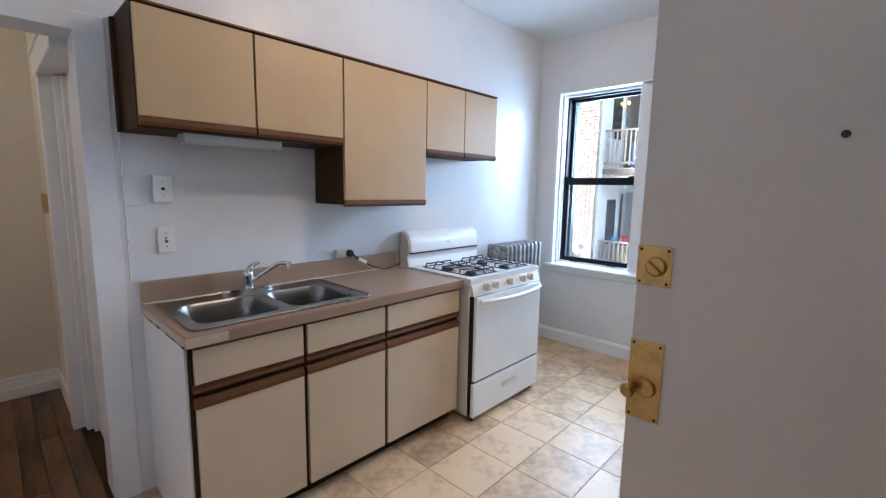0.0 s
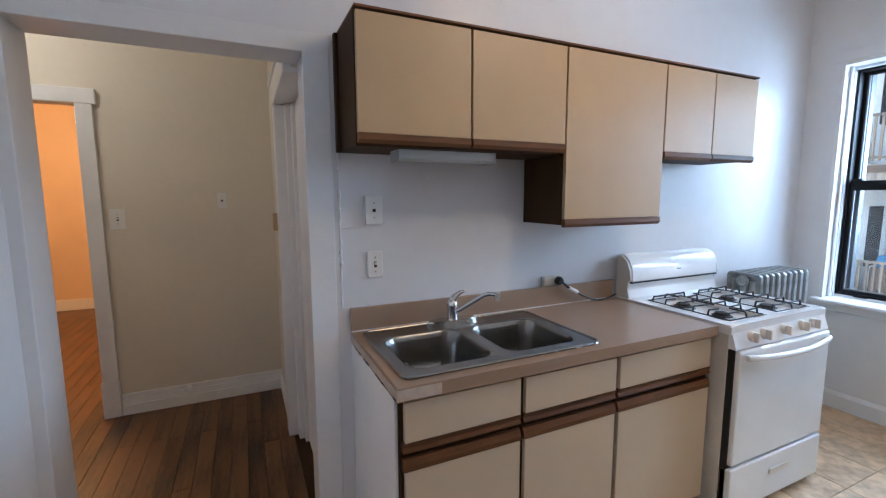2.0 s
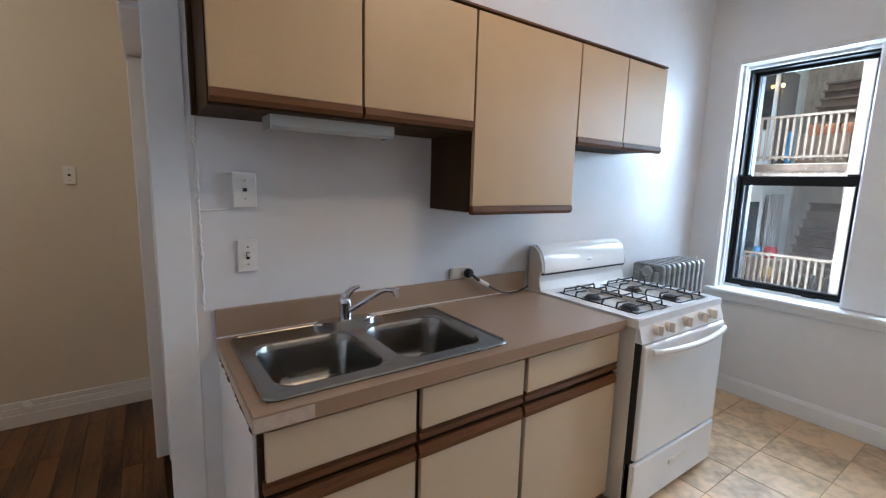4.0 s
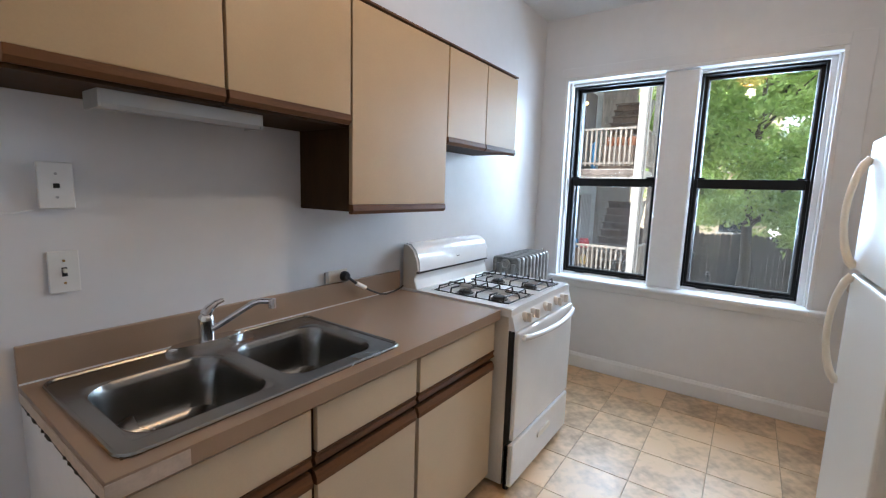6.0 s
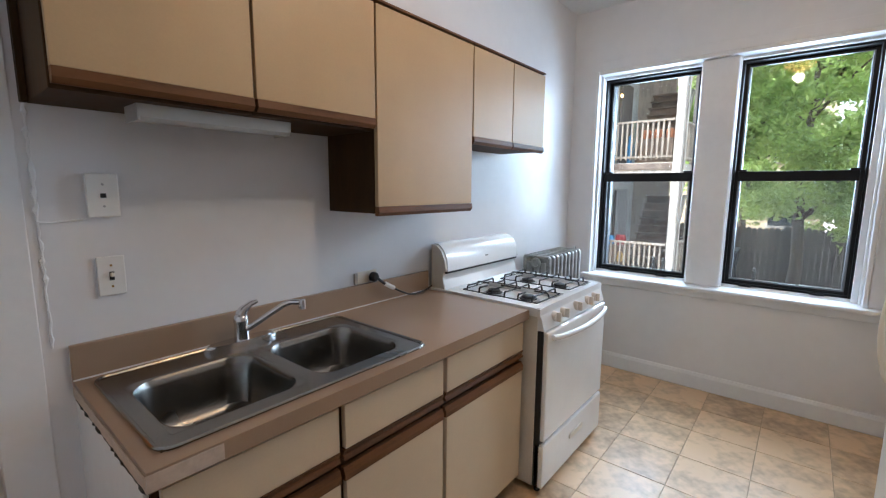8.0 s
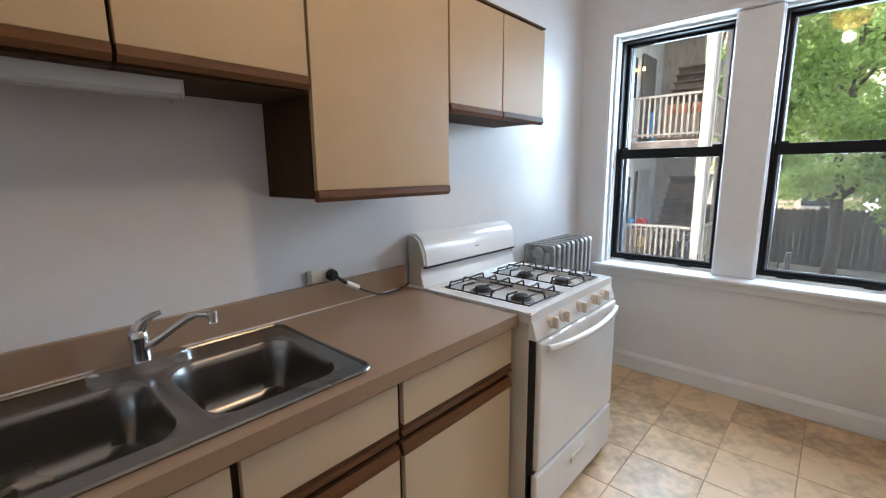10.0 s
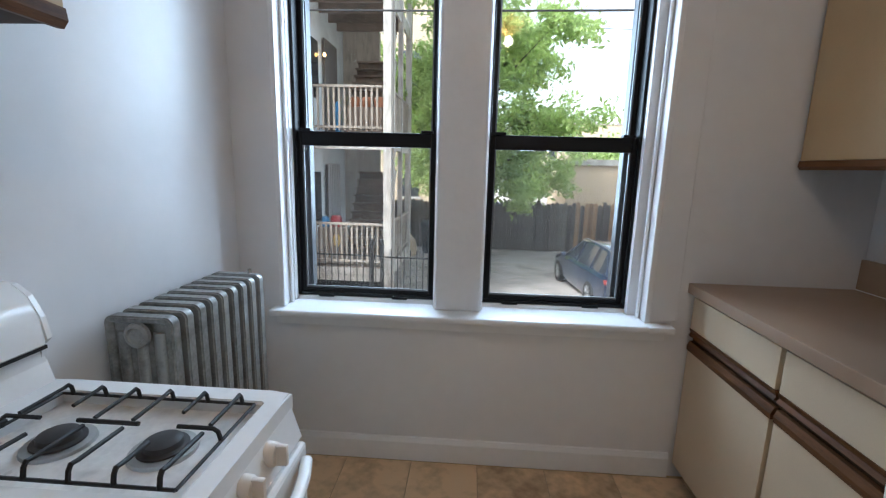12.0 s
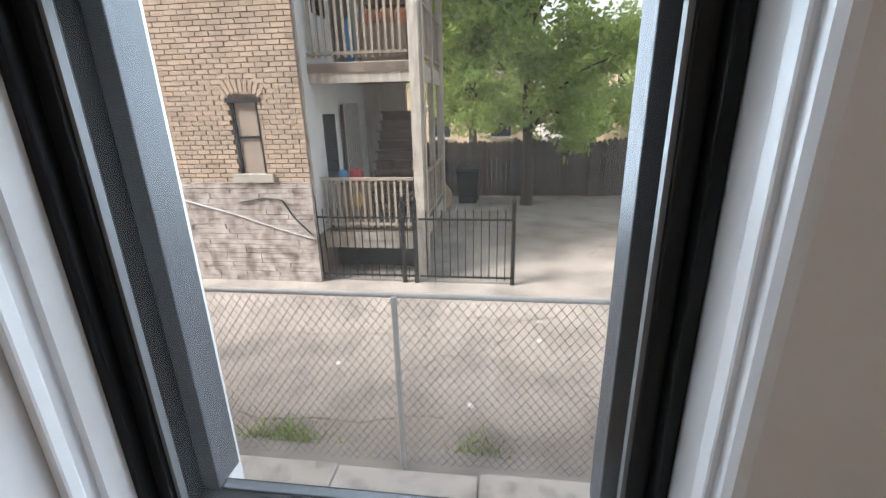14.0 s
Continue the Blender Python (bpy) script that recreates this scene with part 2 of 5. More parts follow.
# ---- builders ----
def bx(bm, x0, y0, z0, x1, y1, z1, bev=0.0, seg=2):
    m = Matrix.LocRotScale(((x0 + x1) / 2, (y0 + y1) / 2, (z0 + z1) / 2), None, (abs(x1 - x0), abs(y1 - y0), abs(z1 - z0)))
    r = bmesh.ops.create_cube(bm, size=1, matrix=m)
    if bev:
        edges = list({e for v in r["verts"] for e in v.link_edges})
        bmesh.ops.bevel(bm, geom=edges, offset=bev, segments=seg, profile=0.5, affect="EDGES")
    return bm


def box(*a, **k):
    return bx(bmesh.new(), *a, **k)


def rod(bm, p0, p1, r0, r1=None, seg=12):
    p0, p1 = Vector(p0), Vector(p1)
    d = p1 - p0
    m = Matrix.Translation((p0 + p1) / 2) @ d.to_track_quat("Z", "Y").to_matrix().to_4x4()
    bmesh.ops.create_cone(bm, cap_ends=True, segments=seg, radius1=r0, radius2=r0 if r1 is None else r1, depth=d.length, matrix=m)
    return bm


def sweep(bm, pts, r, seg=8, radii=None):
    """A tube along points."""
    pts = [Vector(p) for p in pts]
    rings = []
    side = None
    for i, p in enumerate(pts):
        d = (pts[min(i + 1, len(pts) - 1)] - pts[max(i - 1, 0)]).normalized()
        if side is None:
            side = d.orthogonal().normalized()
        side = (side - d * side.dot(d)).normalized()
        up = d.cross(side)
        rr = radii[i] if radii else r
        rings.append([bm.verts.new(p + (side * math.cos(a) + up * math.sin(a)) * rr) for a in (2 * math.pi * k / seg for k in range(seg))])
    for a, b in zip(rings, rings[1:]):
        for k in range(seg):
            bm.faces.new((a[k], a[(k + 1) % seg], b[(k + 1) % seg], b[k]))
    bm.faces.new(rings[0][::-1])
    bm.faces.new(rings[-1])
    return bm


def lathe(bm, prof, cx, cy, cz, seg=24, axis="z"):
    rings = []
    for r, h in prof:
        ring = []
        for k in range(seg):
            a = 2 * math.pi * k / seg
            u, v = max(r, 1e-4) * math.cos(a), max(r, 1e-4) * math.sin(a)
            p = {"z": (cx + u, cy + v, cz + h), "y": (cx + u, cy + h, cz + v), "x": (cx + h, cy + u, cz + v)}[axis]
            ring.append(bm.verts.new(p))
        rings.append(ring)
    for a, b in zip(rings, rings[1:]):
        for k in range(seg):
            bm.faces.new((a[k], a[(k + 1) % seg], b[(k + 1) % seg], b[k]))
    bm.faces.new(rings[0][::-1])
    bm.faces.new(rings[-1])
    return bm


def prism(bm, poly, axis, a, b):
    """Extrude a polygon; axis x: poly is (y, z); y: (x, z); z: (x, y)."""
    def at(p, h):
        return {"x": (h, p[0], p[1]), "y": (p[0], h, p[1]), "z": (p[0], p[1], h)}[axis]
    lo, hi = [bm.verts.new(at(p, a)) for p in poly], [bm.verts.new(at(p, b)) for p in poly]
    n = len(poly)
    for k in range(n):
        bm.faces.new((lo[k], lo[(k + 1) % n], hi[(k + 1) % n], hi[k]))
    bm.faces.new(lo[::-1])
    bm.faces.new(hi)
    return bm


def plate(bm, xs, ys, z0, z1, holes):
    """A slab on a grid of breaks xs, ys, in one piece, with the cells in holes left out."""
    nx, ny = len(xs) - 1, len(ys) - 1
    v = {}

    def vert(i, j, z):
        if (i, j, z) not in v:
            v[i, j, z] = bm.verts.new((xs[i], ys[j], z))
        return v[i, j, z]
    solid = {(i, j) for i in range(nx) for j in range(ny)} - set(holes)
    for i, j in solid:
        bm.faces.new([vert(*k, z1) for k in ((i, j), (i + 1, j), (i + 1, j + 1), (i, j + 1))])
        bm.faces.new([vert(*k, z0) for k in ((i, j + 1), (i + 1, j + 1), (i + 1, j), (i, j))])
        for n, a, c in (((i - 1, j), (i, j + 1), (i, j)), ((i + 1, j), (i + 1, j), (i + 1, j + 1)), ((i, j - 1), (i, j), (i + 1, j)), ((i, j + 1), (i + 1, j + 1), (i, j + 1))):
            if n not in solid:
                bm.faces.new((vert(*a, z0), vert(*c, z0), vert(*c, z1), vert(*a, z1)))
    return bm


def rrect(x0, y0, x1, y1, r, n=5):
    out = []
    for cx, cy, a0 in ((x1 - r, y1 - r, 0), (x0 + r, y1 - r, 90), (x0 + r, y0 + r, 180), (x1 - r, y0 + r, 270)):
        for k in range(n + 1):
            a = radians(a0 + 90 * k / n)
            out.append((cx + r * math.cos(a), cy + r * math.sin(a)))
    return out


def at_world(ob):
    p = Vector((0, 0, 0))
    while ob is not None:
        p = p + ob.location
        ob = ob.parent
    return p


def part(name, bm, mat, parent=None, label="", smooth=False):
    bmesh.ops.recalc_face_normals(bm, faces=bm.faces)
    if parent is not None:
        bmesh.ops.translate(bm, vec=-at_world(parent), verts=bm.verts)
    me = bpy.data.meshes.new(name)
    if smooth:
        for f in bm.faces:
            f.smooth = True
    bm.to_mesh(me)
    bm.free()
    if smooth:
        me.set_sharp_from_angle(angle=radians(38))
    me.materials.append(mat)
    ob = new(name, me)
    ob.parent = parent
    if label:
        ob["label"] = label
    return ob


def thing(name, base, label, category, group="", kind=""):
    ob = new(name)
    ob.location = base
    ob.empty_display_size = 0.1
    return tagged(ob, label, category, group, kind)


def structure(name, bm, mat, label, category, smooth=False):
    return tagged(part(name, bm, mat, smooth=smooth), label, category, kind="structure")


# ---- structure: kitchen, hall, room beyond ----
OPEN_L, OPEN_R, OPEN_T = -0.182, 0.731, 2.112
WALL_T = 0.195
HALL_N = 4.55
HALL_E = 0.705

b = bmesh.new()
bx(b, -2.4, NORTH, 0, OPEN_L, NORTH + WALL_T, CEIL)
bx(b, OPEN_R, NORTH, 0, WIN_X, NORTH + WALL_T, CEIL)
bx(b, OPEN_L, NORTH, OPEN_T, OPEN_R, NORTH + WALL_T, CEIL)
structure("wall_north", b, WALL, "white painted plaster wall with an open doorway", "wall")
b = bmesh.new()
bx(b, WEST - 0.15, SOUTH - 0.15, 0, WEST, NORTH, CEIL)
structure("wall_west", b, WALL, "white painted plaster wall", "wall")
b = bmesh.new()
bx(b, WEST, SOUTH - 0.15, 0, 0.74, SOUTH, CEIL)
bx(b, 1.63, SOUTH - 0.15, 0, WIN_X, SOUTH, CEIL)
bx(b, 0.74, SOUTH - 0.15, 2.08, 1.63, SOUTH, CEIL)
structure("wall_south", b, WALL, "white painted plaster wall with the entry doorway", "wall")

W_Y0, W_Y1, W_Z0, W_Z1 = 0.885, 2.600, 0.788, 2.418
MUL0, MUL1 = 1.645, 1.875
EX = 4.68
b = bmesh.new()
bx(b, WIN_X, SOUTH - 0.15, GROUND, EX, W_Y0, CEIL + 0.2)
bx(b, WIN_X, W_Y1, GROUND, EX, NORTH + WALL_T, CEIL + 0.2)
bx(b, WIN_X, W_Y0, GROUND, 4.585, W_Y1, W_Z0 - 0.006)
bx(b, WIN_X, W_Y0, W_Z1, EX, W_Y1, CEIL + 0.2)
structure("wall_east", b, WALL, "white painted plaster wall with two sash windows", "wall")
b = box(WIN_X + 0.035, MUL0, W_Z0, EX - 0.02, MUL1, W_Z1, bev=0.012)
structure("mullion", b, TRIM, "white painted mullion between two sash windows", "mullion")

b = box(WEST - 0.15, SOUTH - 0.15, CEIL, EX, NORTH + WALL_T, CEIL + 0.12)
structure("ceiling", b, CEILM, "white painted plaster ceiling", "ceiling")
b = box(-3.6, NORTH + WALL_T, CEIL - 0.02, HALL_E + 0.9, 8.6, CEIL + 0.1)
structure("hall_ceiling", b, CEILM, "cream painted ceiling of the hall", "ceiling")
structure("hall_floor_base", box(-3.6, NORTH + 0.02, -0.14, 1.7, 8.6, -0.016), BROWN, "dark subfloor under wooden planks", "floor")
structure("floor", box(WEST - 0.1, SOUTH - 0.2, -0.14, WIN_X + 0.05, NORTH + 0.02, -0.004), GROUT, "kitchen floor with beige stone-look vinyl tiles", "floor")

# hall walls
b = bmesh.new()
bx(b, -0.465, HALL_N, 0, HALL_E + 0.15, HALL_N + 0.12, CEIL)
bx(b, -3.6, HALL_N, 0, -1.25, HALL_N + 0.12, CEIL)
bx(b, -1.25, HALL_N, 2.14, -0.465, HALL_N + 0.12, CEIL)
structure("wall_hall_north", b, HALLWALL, "cream painted hall wall with an open doorway", "wall")
b = bmesh.new()
bx(b, HALL_E, 3.76, 0, HALL_E + 0.15, HALL_N, CEIL)
bx(b, HALL_E, NORTH + WALL_T, 2.10, HALL_E + 0.15, 3.76, CEIL)
structure("wall_hall_east", b, HALLWALL, "cream painted hall wall beside a white door", "wall")
structure("wall_hall_west", box(-2.4, NORTH + WALL_T, 0, -2.28, HALL_N, CEIL), HALLWALL, "cream painted wall closing the hall", "wall")
b = bmesh.new()
bx(b, -3.6, 8.35, 0, 1.7, 8.5, CEIL)
bx(b, -3.6, HALL_N + 0.12, 0, -3.45, 8.35, CEIL)
bx(b, 0.2, HALL_N + 0.12, 0, 0.35, 8.35, CEIL)
structure("wall_room", b, ORANGE, "warm cream painted walls of the room beyond", "wall")
# landing outside the entry
b = bmesh.new()
bx(b, 0.3, -1.7, -0.1, 2.1, SOUTH - 0.15, 0.0)
bx(b, 0.3, -1.7, 2.5, 2.1, SOUTH - 0.15, 2.6)
bx(b, 0.2, -1.7, 0, 0.3, SOUTH - 0.15, 2.6)
bx(b, 2.1, -1.7, 0, 2.2, SOUTH - 0.15, 2.6)
bx(b, 0.2, -1.8, 0, 2.2, -1.7, 2.6)
structure("wall_landing", b, HALLWALL, "plain walls of the landing outside the entry", "wall")

# trim
b = bmesh.new()
prism(b, [(WIN_X - 0.018, 0), (WIN_X, 0), (WIN_X, 0.125), (WIN_X - 0.008, 0.122), (WIN_X - 0.018, 0.10)], "y", 0.70, NORTH)
bx(b, WEST, NORTH - 0.02, 0, OPEN_L - 0.012, NORTH, 0.12, bev=0.004)
structure("baseboard", b, TRIM, "white painted baseboard under the windows", "baseboard")
b = bmesh.new()
bx(b, -0.365, HALL_N - 0.018, 0, HALL_E, HALL_N, 0.115, bev=0.004)
bx(b, -0.365, HALL_N - 0.030, 0, HALL_E, HALL_N - 0.018, 0.075, bev=0.003)
bx(b, -0.365, HALL_N - 0.012, 0.115, HALL_E, HALL_N, 0.150, bev=0.003)
bx(b, HALL_E - 0.018, 3.86, 0, HALL_E, HALL_N - 0.03, 0.12, bev=0.004)
structure("baseboard_hall", b, TRIM, "stepped white baseboard of the hall", "baseboard")
structure("baseboard_room", box(-3.44, 8.33, 0, 0.19, 8.35, 0.15, bev=0.004), TRIM, "white baseboard of the room beyond", "baseboard")
b = bmesh.new()
bx(b, -0.462, HALL_N - 0.03, 0, -0.370, HALL_N, 2.135, bev=0.004)
bx(b, -0.470, HALL_N - 0.036, 0, -0.366, HALL_N - 0.003, 0.26, bev=0.004)
bx(b, -1.40, HALL_N - 0.035, 2.135, -0.348, HALL_N, 2.232, bev=0.006)
bx(b, -1.40, HALL_N - 0.03, 0, -1.26, HALL_N, 2.135, bev=0.004)
structure("trim_hall_doorway", b, TRIM, "white casing round the doorway to the room beyond", "trim")
# white hall door with casing on the east side
d1 = thing("door_1", (HALL_E, 3.4, 0), "white painted panel door, closed, in a white casing", "door", kind="structure")
b = bmesh.new()
bx(b, HALL_E - 0.028, 3.74, 0, HALL_E + 0.05, 3.85, 2.075, bev=0.005)
bx(b, HALL_E - 0.036, NORTH + WALL_T + 0.002, 2.076, HALL_E + 0.148, 3.88, 2.20, bev=0.008)
bx(b, HALL_E - 0.045, NORTH + WALL_T + 0.002, 2.20, HALL_E + 0.04, 3.90, 2.225, bev=0.004)
part("casing", b, TRIM, d1)
b = bmesh.new()
bx(b, HALL_E + 0.03, 3.68, 0, HALL_E + 0.14, 3.74, 2.074, bev=0.004)
bx(b, HALL_E + 0.06, 3.63, 0, HALL_E + 0.14, 3.68, 2.074, bev=0.004)
part("jamb", b, TRIM, d1)
b = bmesh.new()
bx(b, HALL_E + 0.08, NORTH + WALL_T, 0.01, HALL_E + 0.12, 3.63, 2.072, bev=0.003)
for z0, z1 in ((0.2, 0.95), (1.1, 1.9)):
    bx(b, HALL_E + 0.07, 3.14, z0, HALL_E + 0.085, 3.47, z1, bev=0.006)
part("door_panel", b, TRIM, d1)

# rounded paint edge of the kitchen doorway, with the cracked caulk line beside it
b = bmesh.new()
bx(b, OPEN_R - 0.004, NORTH - 0.006, 0, OPEN_R + 0.103, NORTH + 0.004, OPEN_T + 0.075, bev=0.003)
bx(b, OPEN_L - 0.05, NORTH - 0.006, 0, OPEN_L + 0.004, NORTH + 0.004, OPEN_T + 0.075, bev=0.003)
bx(b, OPEN_L - 0.05, NORTH - 0.007, OPEN_T - 0.003, OPEN_R + 0.103, NORTH + 0.003, OPEN_T + 0.075, bev=0.003)
structure("trim_kitchen_doorway", b, TRIM, "white painted edge of the kitchen doorway", "trim")
b = bmesh.new()
rng = random.Random(4)
pts = [(0.858 + rng.uniform(-0.0025, 0.0025), NORTH - 0.002, 1.045 + 0.0125 * k) for k in range(55)]
sweep(b, pts, 0.0035, 6, radii=[rng.choice((0.003, 0.0035, 0.0045, 0.0075)) * rng.uniform(0.7, 1.2) for _ in pts])
structure("caulk_seam", b, TRIM, "uneven white caulk seam on the wall", "seam")


# ---- windows ----
def sash_window(name, y0, y1, latch):
    w = thing(name, (4.47, (y0 + y1) / 2, W_Z0), "black metal double-hung sash window with an insect screen", "window", "kitchen windows", "structure")
    z0, zm, z1 = 0.808, 1.600, 2.402
    b = bmesh.new()
    f = 0.016
    for a0, a1 in ((y0, y0 + f), (y1 - f, y1)):
        bx(b, 4.445, a0, z0, 4.575, a1, z1, bev=0.003)
    bx(b, 4.445, y0 + f, z1 - f, 4.575, y1 - f, z1, bev=0.003)
    bx(b, 4.452, y0 + f, z0, 4.575, y1 - f, z0 + 0.016, bev=0.003)
    part("window_frame", b, SASH, w)
    for nm, xa, za, zb, r in (("upper_sash", 4.512, zm - 0.03, z1 - f, 0.022), ("lower_sash", 4.464, z0 + 0.016, zm + 0.034, 0.022)):
        b = bmesh.new()
        a0, a1 = y0 + f, y1 - f
        bx(b, xa, a0, za, xa + 0.03, a0 + r, zb, bev=0.003)
        bx(b, xa, a1 - r, za, xa + 0.03, a1, zb, bev=0.003)
        top = 0.068 if nm == "lower_sash" else r
        bx(b, xa, a0 + r, zb - top, xa + 0.03, a1 - r, zb, bev=0.003)
        bx(b, xa, a0 + r, za, xa + 0.03, a1 - r, za + (0.022 if nm == "lower_sash" else 0.06), bev=0.003)
        s = part(nm, b, SASH, w)
        b = bmesh.new()
        bx(b, xa + 0.008, a0 + r, za + 0.02, xa + 0.02, a0 + r + 0.006, zb - top)
        bx(b, xa + 0.008, a1 - r - 0.006, za + 0.02, xa + 0.02, a1 - r, zb - top)
        bx(b, xa + 0.008, a0 + r + 0.006, za + 0.02, xa + 0.02, a1 - r - 0.006, za + 0.03)
        part("glazing_bead", b, BEAD, s, "thin bright aluminium glazing bead")
        p = part("pane", box(xa + 0.013, a0 + r - 0.004, za + 0.02, xa + 0.016, a1 - r + 0.004, zb - 0.02), PANE, s)
        p.visible_shadow = False
    b = bmesh.new()
    for a0, a1 in ((y0 + f, y0 + f + 0.03), (y1 - f - 0.03, y1 - f)):
        bx(b, 4.545, a0, z0 + 0.02, 4.605, a1, z1 - f, bev=0.002)
    bx(b, 4.550, y0 + f + 0.03, z0 + 0.002, 4.568, y1 - f - 0.03, z0 + 0.020, bev=0.002)
    part("screen_frame", b, GREYSASH, w, "grey aluminium screen track")
    sc = part("insect_screen", box(4.5575, y0 + f + 0.03, z0 + 0.020, 4.5585, y1 - f - 0.03, zm), SCREEN, w, "fine grey insect screen over the lower half")
    sc.visible_shadow = False
    b = bmesh.new()
    for c in latch:
        bx(b, 4.440, c - 0.04, z0 - 0.004, 4.466, c + 0.04, z0 + 0.010, bev=0.003)
    part("sash_lift", b, SASH, w)
    b = bmesh.new()
    for a in (y0 + f + 0.012, y1 - f - 0.07):
        bx(b, 4.450, a, zm + 0.034, 4.49, a + 0.058, zm + 0.046, bev=0.002)
    part("tilt_latch", b, SASH, w)
    return w


sash_window("window_1", 1.876, 2.589, (2.06, 2.44))
sash_window("window_2", 0.930, 1.644, (1.10, 1.50))
b = bmesh.new()
prism(b, rrect(4.238, W_Z0 - 0.028, 4.44, W_Z0 + 0.002, 0.0125, 6), "y", 0.885, 2.600)
bx(b, 4.238, 0.772, W_Z0 - 0.028, WIN_X, 0.885, W_Z0 + 0.002, bev=0.006)
bx(b, 4.238, 2.600, W_Z0 - 0.028, WIN_X, 2.652, W_Z0 + 0.002, bev=0.006)
prism(b, [(4.43, W_Z0 - 0.02), (4.56, W_Z0 - 0.02), (4.56, 0.808), (4.45, 0.806)], "y", 0.885, 2.600)
prism(b, [(WIN_X - 0.03, W_Z0 - 0.075), (WIN_X, W_Z0 - 0.085), (WIN_X, W_Z0 - 0.028), (WIN_X - 0.035, W_Z0 - 0.028)], "y", 0.80, 2.63)
structure("window_sill", b, TRIM, "wide white painted window sill with a moulded apron", "window sill", smooth=True)
b = bmesh.new()
for y0, y1 in ((0.862, 0.887), (2.598, 2.623)):
    bx(b, WIN_X - 0.010, y0, W_Z0, WIN_X + 0.004, y1, W_Z1 + 0.025, bev=0.004)
bx(b, WIN_X - 0.010, 0.887, W_Z1, WIN_X + 0.004, 2.598, W_Z1 + 0.025, bev=0.004)
for y0, y1 in ((0.885, 0.932), (2.588, 2.600)):
    bx(b, WIN_X + 0.10, y0, W_Z0, 4.60, y1, W_Z1)
bx(b, WIN_X + 0.10, 0.932, 2.400, 4.60, 2.588, W_Z1)
for y in (0.887, 2.584):
    bx(b, WIN_X + 0.055, y, W_Z0, WIN_X + 0.075, y + 0.014, W_Z1, bev=0.004)
for y in (MUL0 - 0.006, MUL1 - 0.012):
    bx(b, WIN_X + 0.06, y, W_Z0 + 0.004, WIN_X + 0.085, y + 0.018, W_Z1 - 0.004, bev=0.004)
structure("trim_window", b, TRIM, "white painted window casing and stops", "trim")
b = box(WIN_X - 0.006, 0.742, 0.80, WIN_X + 0.002, 0.863, 2.52, bev=0.003)
bx(b, WIN_X - 0.006, 0.863, W_Z1 + 0.026, WIN_X + 0.002, 2.66, 2.52, bev=0.003)
structure("trim_window_flat", b, WALL, "flat casing painted over with wall paint", "trim")


# ---- kitchen things ----
def base_unit(x0, x1, front, back, top, flip, white_end=False, label="cream laminate base cabinet with oak finger pulls, under the counter"):
    """A base cabinet with a drawer over a door. flip: +1 faces -y, -1 faces +y."""
    u = thing("base_cabinet", ((x0 + x1) / 2, (front + back) / 2, 0), label, "cabinet", "base cabinets")
    fy = lambda d: front - d * flip
    g = 0.006
    b = bmesh.new()
    ya, yb = sorted((fy(-0.022), back))
    bx(b, x0, ya, 0.09, x1, yb, 0.70)
    ya, yb = sorted((fy(-0.022), fy(-0.036)))
    bx(b, x0, ya, 0.70, x1, yb, top)
    for a in (x0, x1 - 0.014):
        ya, yb = sorted((fy(-0.036), back))
        bx(b, a, ya, 0.70, a + 0.014, yb, top)
    part("body", b, BROWN, u)
    ya, yb = sorted((fy(-0.075), back))
    part("toe_kick", box(x0, ya, 0, x1, yb, 0.09), BROWN, u)
    s = top / 0.892
    ya, yb = sorted((fy(0), fy(-0.02)))
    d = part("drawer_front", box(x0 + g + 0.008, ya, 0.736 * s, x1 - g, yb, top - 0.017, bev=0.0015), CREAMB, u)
    prof = [(fy(0.004), 0.704 * s), (fy(-0.018), 0.702 * s), (fy(-0.018), 0.736 * s), (fy(0.004), 0.736 * s), (fy(-0.004), 0.718 * s)]
    part("finger_pull", prism(bmesh.new(), prof, "x", x0 + g, x1 - g), OAK, d, "oak finger pull")
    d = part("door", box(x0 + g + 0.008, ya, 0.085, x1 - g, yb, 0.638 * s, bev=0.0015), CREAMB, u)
    prof = [(fy(0.004), 0.638 * s), (fy(-0.018), 0.638 * s), (fy(-0.018), 0.680 * s), (fy(-0.004), 0.678 * s), (fy(0.005), 0.657 * s)]
    part("finger_pull", prism(bmesh.new(), prof, "x", x0 + g, x1 - g), OAK, d, "oak finger pull")
    if white_end:
        ya, yb = sorted((fy(-0.03), back))
        part("end_panel", box(x0 - 0.012, ya, 0, x0 - 0.001, yb, top, bev=0.002), TRIM, u, "white painted end panel")
    return u


FRONT = 2.190
for i, (x0, x1) in enumerate(((0.905, 1.374), (1.376, 1.846), (1.848, 2.441))):
    base_unit(x0, x1, FRONT, NORTH, 0.892, 1, i == 0)


def counter_slab(name, x0, x1, y0, y1, top, hole=None, label="", splash_y=0.0, splash_h=0.0, end_chip=False):
    c = thing(name, ((x0 + x1) / 2, (y0 + y1) / 2, top - 0.045), label, "countertop")
    b = bmesh.new()
    if hole:
        hx0, hy0, hx1, hy1 = hole
        plate(b, (x0, hx0, hx1, x1), (y0, hy0, hy1, y1), top - 0.046, top, [(1, 1)])
    else:
        bx(b, x0, y0, top - 0.046, x1, y1, top, bev=0.003)
    part("slab", b, COUNTER, c)
    ya, yb = sorted((splash_y, splash_y + (0.018 if splash_y < 1 else -0.018)))
    part("backsplash", box(x0, ya, top + 0.001, x1, yb, top + splash_h, bev=0.003), SPLASH, c)
    yc = ya - 0.004 if splash_y > 1 else yb
    part("caulk_line", box(x0, yc, top, x1, yc + 0.004, top + 0.004), TRIM, c, "thin white caulk line")
    return c


